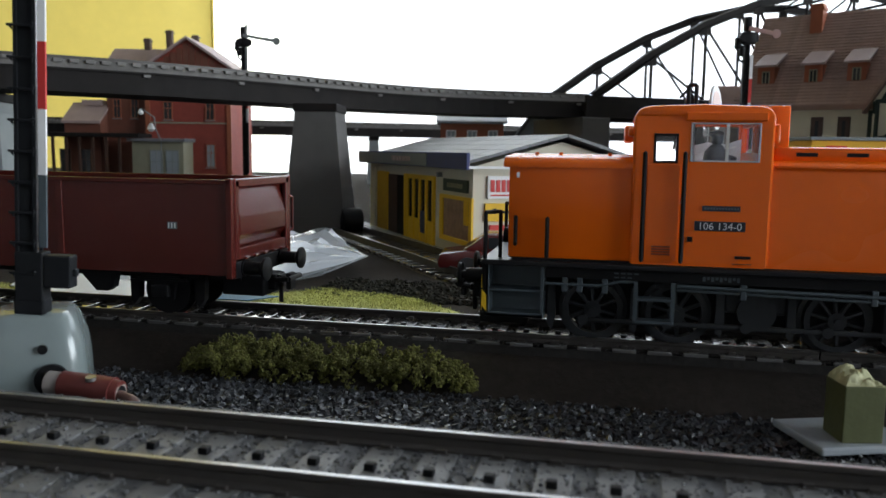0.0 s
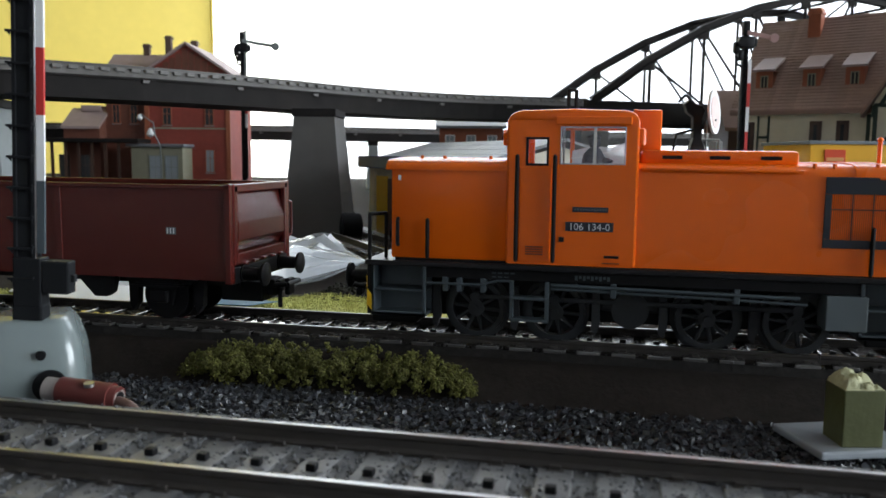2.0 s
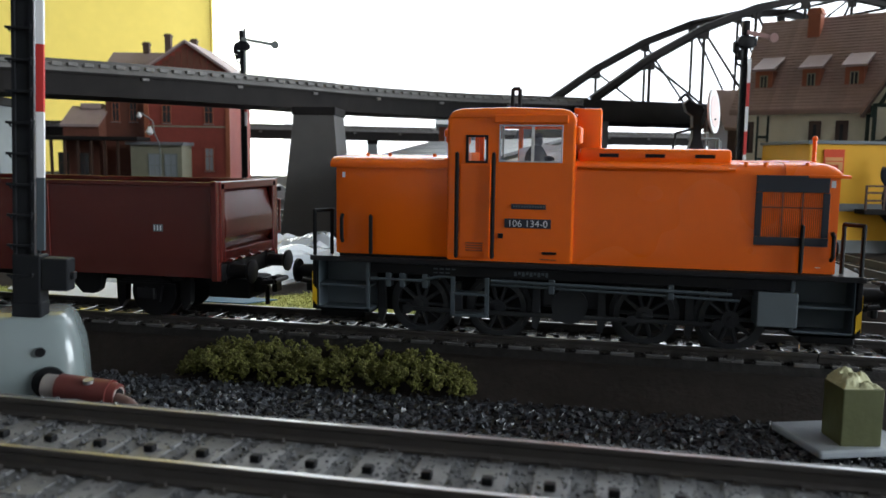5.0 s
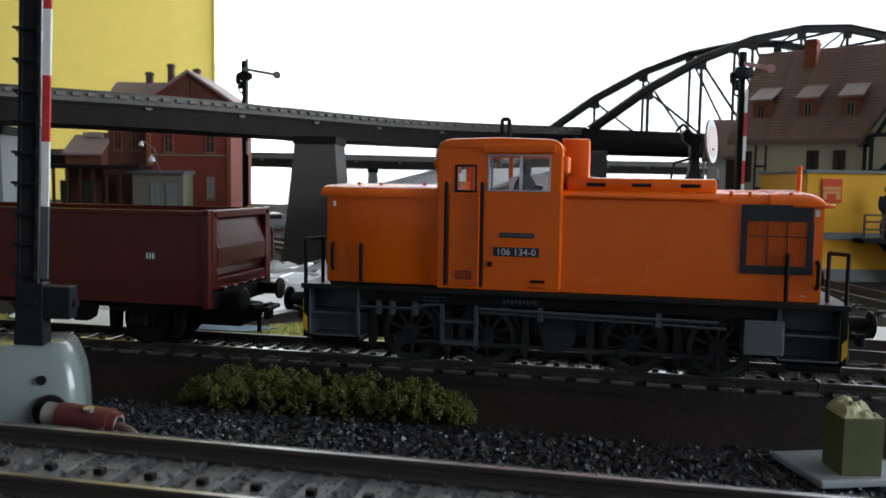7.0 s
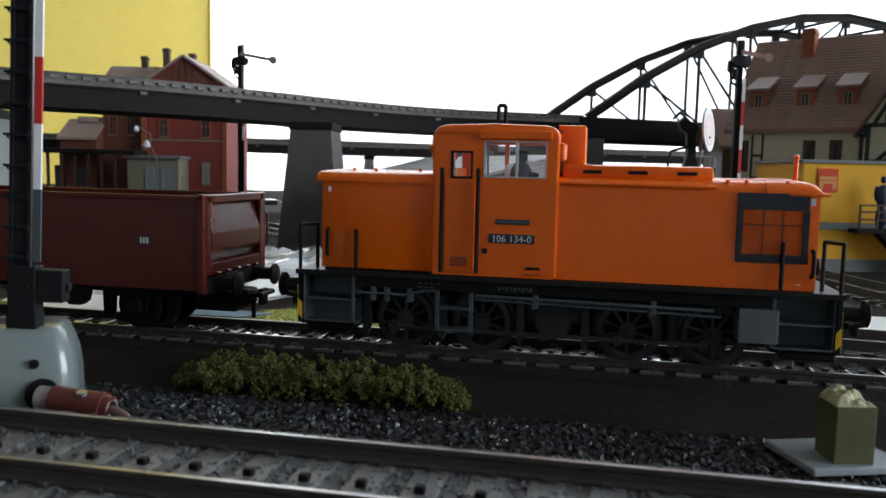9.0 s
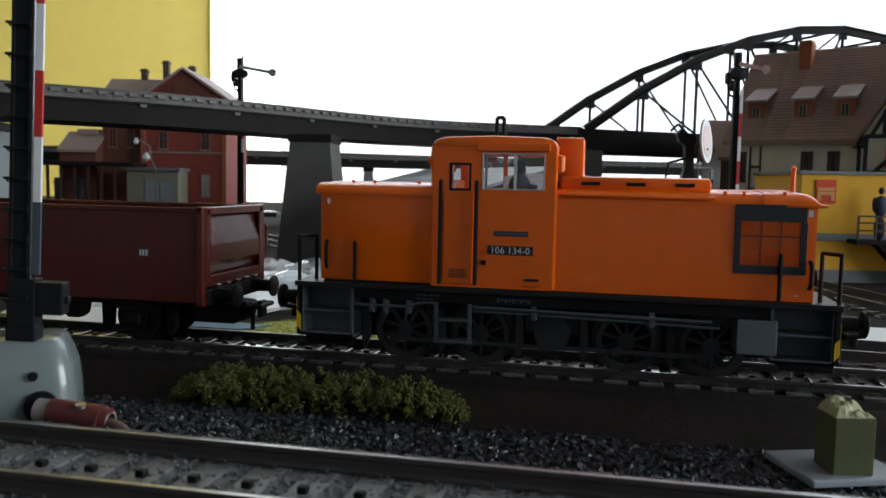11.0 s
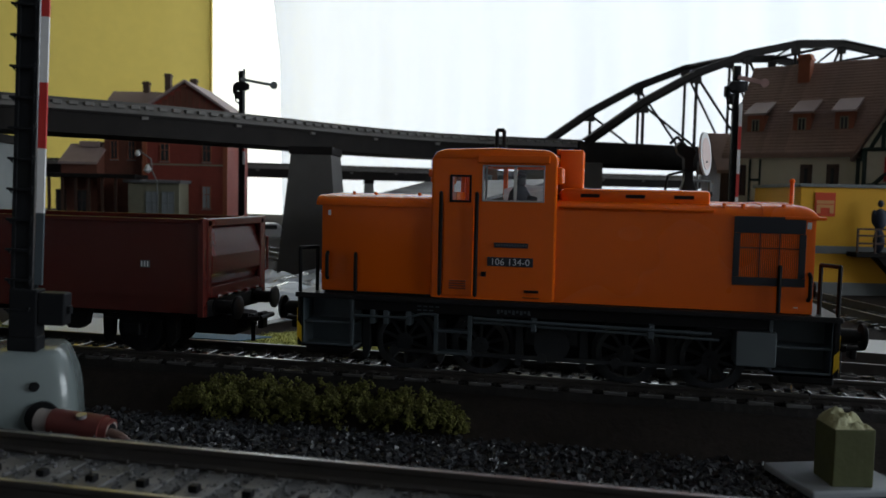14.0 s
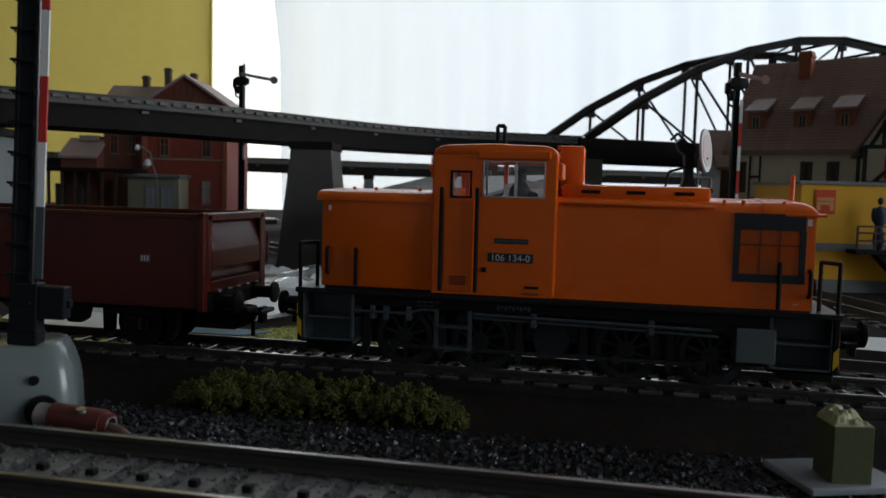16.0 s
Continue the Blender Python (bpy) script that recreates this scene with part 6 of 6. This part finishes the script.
def platform_figures():
    for lat, d, mat, word in ((-215, 588, FIG_BLUE, "blue"), (-223, 592, BLACK, "black"), (-300, 590, BLACK, "black")):
        x, y = V(lat, d)
        bm = bmesh.new()
        for c, r, s in (((0, 0, 6), 3.0, (0.8, 0.6, 2.0)), ((0, 0, 14), 3.0, (0.95, 0.6, 1.5)), ((0, 0, 20), 1.5, (0.9, 0.9, 1.15))):
            bmesh.ops.create_icosphere(bm, subdivisions=2, radius=r, matrix=Matrix.Translation(c) @ Matrix.Diagonal((*s, 1)))
        bmesh.ops.translate(bm, vec=(x, y, FLOOR_Z), verts=bm.verts)
        tagged(part("model_figure", bm, mat, smooth=True), "plain " + word + " model figure standing at the station", "figure", "platform figures")


platform_figures()


def barrel():
    bm = bmesh.new()
    x, y = -131, 389
    cyl(bm, (x - 4, y - 3, 3.0), (x + 4, y + 3, 3.0), 6.6, n=24)
    for t in (-0.5, 0.5):
        cyl(bm, (x + t * 4 - 0.5, y + t * 3, 3.0), (x + t * 4 + 0.5, y + t * 3, 3.0), 6.9, n=24)
    tagged(part("barrel", bm, BLACK, smooth=True), "black round barrel lying beside the pier", "barrel")


barrel()


def car(label, lat, d, turn, paint):
    x, y = V(lat, d)
    C = base("toy_car", label, "car", (x, y, FLOOR_Z), VIEW + turn)
    bm = bmesh.new()
    prism(bm, [(-25, 3.0), (25, 3.0), (25.5, 6), (24.5, 8.2), (13, 9.2), (-16, 9.2), (-24.5, 8.0), (-25.5, 5.5)], "y", -9.2, 9.2, bevel=0.9)
    part("body", bm, paint, C, smooth=True)
    bm = bmesh.new()
    prism(bm, [(-17, 9.0), (14, 9.0), (7, 14.6), (-9, 14.8)], "y", -8, 8, bevel=0.8)
    cabin = part("cabin", bm, paint, C, smooth=True)
    cubes("window", DARK_WINDOW, [(-8, 6, -8.2, -7.6, 9.8, 13.6)], cabin)
    for sx in (-15, 15):
        for sy in (-8.6, 8.6):
            bm = bmesh.new()
            cyl(bm, (sx, sy - 1, 3.4), (sx, sy + 1, 3.4), 3.6, n=20)
            part("wheel", bm, RUBBER, C, smooth=True)


car("dark red model car parked by the filling station", 24.5, 279, -4, CAR_RED)
car("pale grey model car parked beyond the viaduct pier", -146, 700, 20, CAR_PALE)


# ---- tracks behind ----
def bent_track(label, path):
    T = base("railway_track", label, "track", kind="structure")
    pts = [(p.x, p.y, 0) for p in path]
    bm = bmesh.new()
    sweep(bm, [(15, -5), (13, -3.2), (-13, -3.2), (-15, -5)], pts)
    part("ballast_bed", bm, BALLAST_DARK, T)
    for off in (-8.25, 8.25):
        bm = bmesh.new()
        sweep(bm, [(off - 0.6, -2.8), (off - 0.45, 0), (off + 0.45, 0), (off + 0.6, -2.8)], pts)
        r = part("rail", bm, RAIL_BROWN, T)
        bm = bmesh.new()
        sweep(bm, [(off - 0.36, -0.1), (off - 0.36, 0.04), (off + 0.36, 0.04), (off + 0.36, -0.1)], pts)
        part("rail_head", bm, STEEL, r)
    bm = bmesh.new()
    box(bm, -1.9, 1.9, -14, 14, -3.4, -2.3, bevel=0.2)
    sl = mesh_of("sleeper", bm, SLEEPER)
    dist, nxt = 0.0, 0.0
    for a, b in zip(path, path[1:]):
        d = b - a
        while nxt < dist + d.length:
            p = a + d * ((nxt - dist) / d.length)
            piece("sleeper", sl, T, pose(p.x * MM, p.y * MM, 0, 0, 0, math.degrees(math.atan2(d.y, d.x))))
            nxt += 7.2
        dist += d.length


bent_track("curved model track in front of the filling station", smooth_path([(-240, 520), (-190, 470), (-150, 414), (-112, 361), (-75, 310), (-44, 267), (-12, 238), (34, 221), (110, 213), (190, 212)]))
bent_track("model track in front of the yellow hall", smooth_path([(60, 470), (82, 374), (94, 330), (106, 292), (124, 262), (160, 244)]))


# ---- litter on the layout ----
def film_bag():
    """A clear bag puffed up like a pillow, drawn to a pointed end that stands off the ground."""
    bm = bmesh.new()
    g, h = 30, 22
    top, low = {}, {}
    for i in range(g + 1):
        for j in range(h + 1):
            u, w = i / g, j / h * 2 - 1
            half = 50 * min(1.0, (1 - u) * 3.4 + 0.02) ** 0.85 * min(1.0, 0.6 + u * 2.2)
            x = -176 + u * 93 + 3 * noise.noise(Vector((u * 3, w * 2, 4)))
            y = 274 - u * 11 + w * half + 3 * noise.noise(Vector((u * 3, w * 2, 9))) * (1 - u)
            puff = max(0.0, 1 - w ** 4) ** 0.7 * min(1.0, u * 5) * min(1.0, (1 - u) * 4.2)
            f = Vector((u * 2.6, w * 1.7, 0))
            fold = abs(noise.noise(f * 1.3)) * 8 + abs(noise.noise(Vector((u * 2.0, w * 5.5, 3)))) * 7 + abs(noise.noise(f * 4.0)) * 5
            seam = FLOOR_Z + 1.0 + 5.6 * u ** 6
            top[i, j] = bm.verts.new((x, y, seam + puff * (6.0 + 0.75 * fold)))
            low[i, j] = bm.verts.new((x, y, max(FLOOR_Z + 0.7, seam - 0.1 - puff * 5 * u)))
    for i in range(g):
        for j in range(h):
            bm.faces.new((top[i, j], top[i + 1, j], top[i + 1, j + 1], top[i, j + 1]))
            bm.faces.new((low[i, j], low[i, j + 1], low[i + 1, j + 1], low[i + 1, j]))
    bmesh.ops.remove_doubles(bm, verts=bm.verts, dist=0.12)
    tagged(part("plastic_bag", bm, BAG), "crumpled clear plastic bag lying on the layout", "bag")


BAG = bpy.data.materials.new("crumpled_film")
BAG.use_nodes = True
bag_nodes = BAG.node_tree
bag_b = bag_nodes.nodes["Principled BSDF"]
bag_b.inputs["Base Color"].default_value = (0.8, 0.85, 0.9, 1)
bag_b.inputs["Roughness"].default_value = 0.07
bag_b.inputs["Specular IOR Level"].default_value = 1.0
bag_b.inputs["Alpha"].default_value = 0.42
bag_b.inputs["Coat Weight"].default_value = 0.6
film_bag()


def sheet(name, label, category, pts, mat, z=FLOOR_Z + 0.7, th=0.25):
    bm = bmesh.new()
    ngon_slab(bm, pts, z, z + th)
    tagged(part(name, bm, mat), label, category)


sheet("paper_sheet", "white paper sheet lying on the ground", "paper", [(-174, 203), (-200, 257), (-166, 264), (-145, 245), (-116, 216), (-117, 199), (-150, 197)], PAPER, z=FLOOR_Z + 1.4)
sheet("paper_sheet", "white paper scrap beside the far track", "paper", [(56, 226), (110, 234), (118, 262), (70, 262)], PAPER, z=FLOOR_Z + 1.2)
sheet("blue_card", "small blue card lying beside the rails", "card", [(-118, 197.5), (-96, 198), (-90, 206), (-112, 209)], BLUE_CARD, z=FLOOR_Z + 1.9)


# ---- what moves ----
def motions():
    travel = [(0.0, 34.4), (0.5, 28.1), (1.0, 21.8), (1.5, 15.2), (2.0, 9.8), (2.5, 5.8), (3.0, 2.9), (3.5, 1.0), (4.0, 0.0), (4.8, -1.9), (5.6, -3.7), (6.2, -4.5), (6.5, -4.65), (7.0, -4.7), (16.0, -4.7)]
    walk(LOCO, [(t, pose((-5.75 + s) * MM, LOCO_Y * MM, 0)) for t, s in travel])
    for w in LOCO_WHEELS:
        p = w.location.copy()
        walk(w, [(t, pose(*p, 0, math.degrees(s / 6.3), 0)) for t, s in travel])
    walk(ROD, [(t, pose(-2.8 * math.cos(s / 6.3) * MM, 0, (6.3 + 2.8 * math.sin(s / 6.3)) * MM)) for t, s in travel])
    pushed = [(t, min(0.0, s - 0.7)) for t, s in travel]
    walk(WAGON, [(t, pose((-140.4 + d) * MM, LOCO_Y * MM, 0)) for t, d in pushed])
    for w in WAGON_WHEELS:
        p = w.location.copy()
        walk(w, [(t, pose(*p, 0, math.degrees(d / 5.7), 0)) for t, d in pushed])


motions()
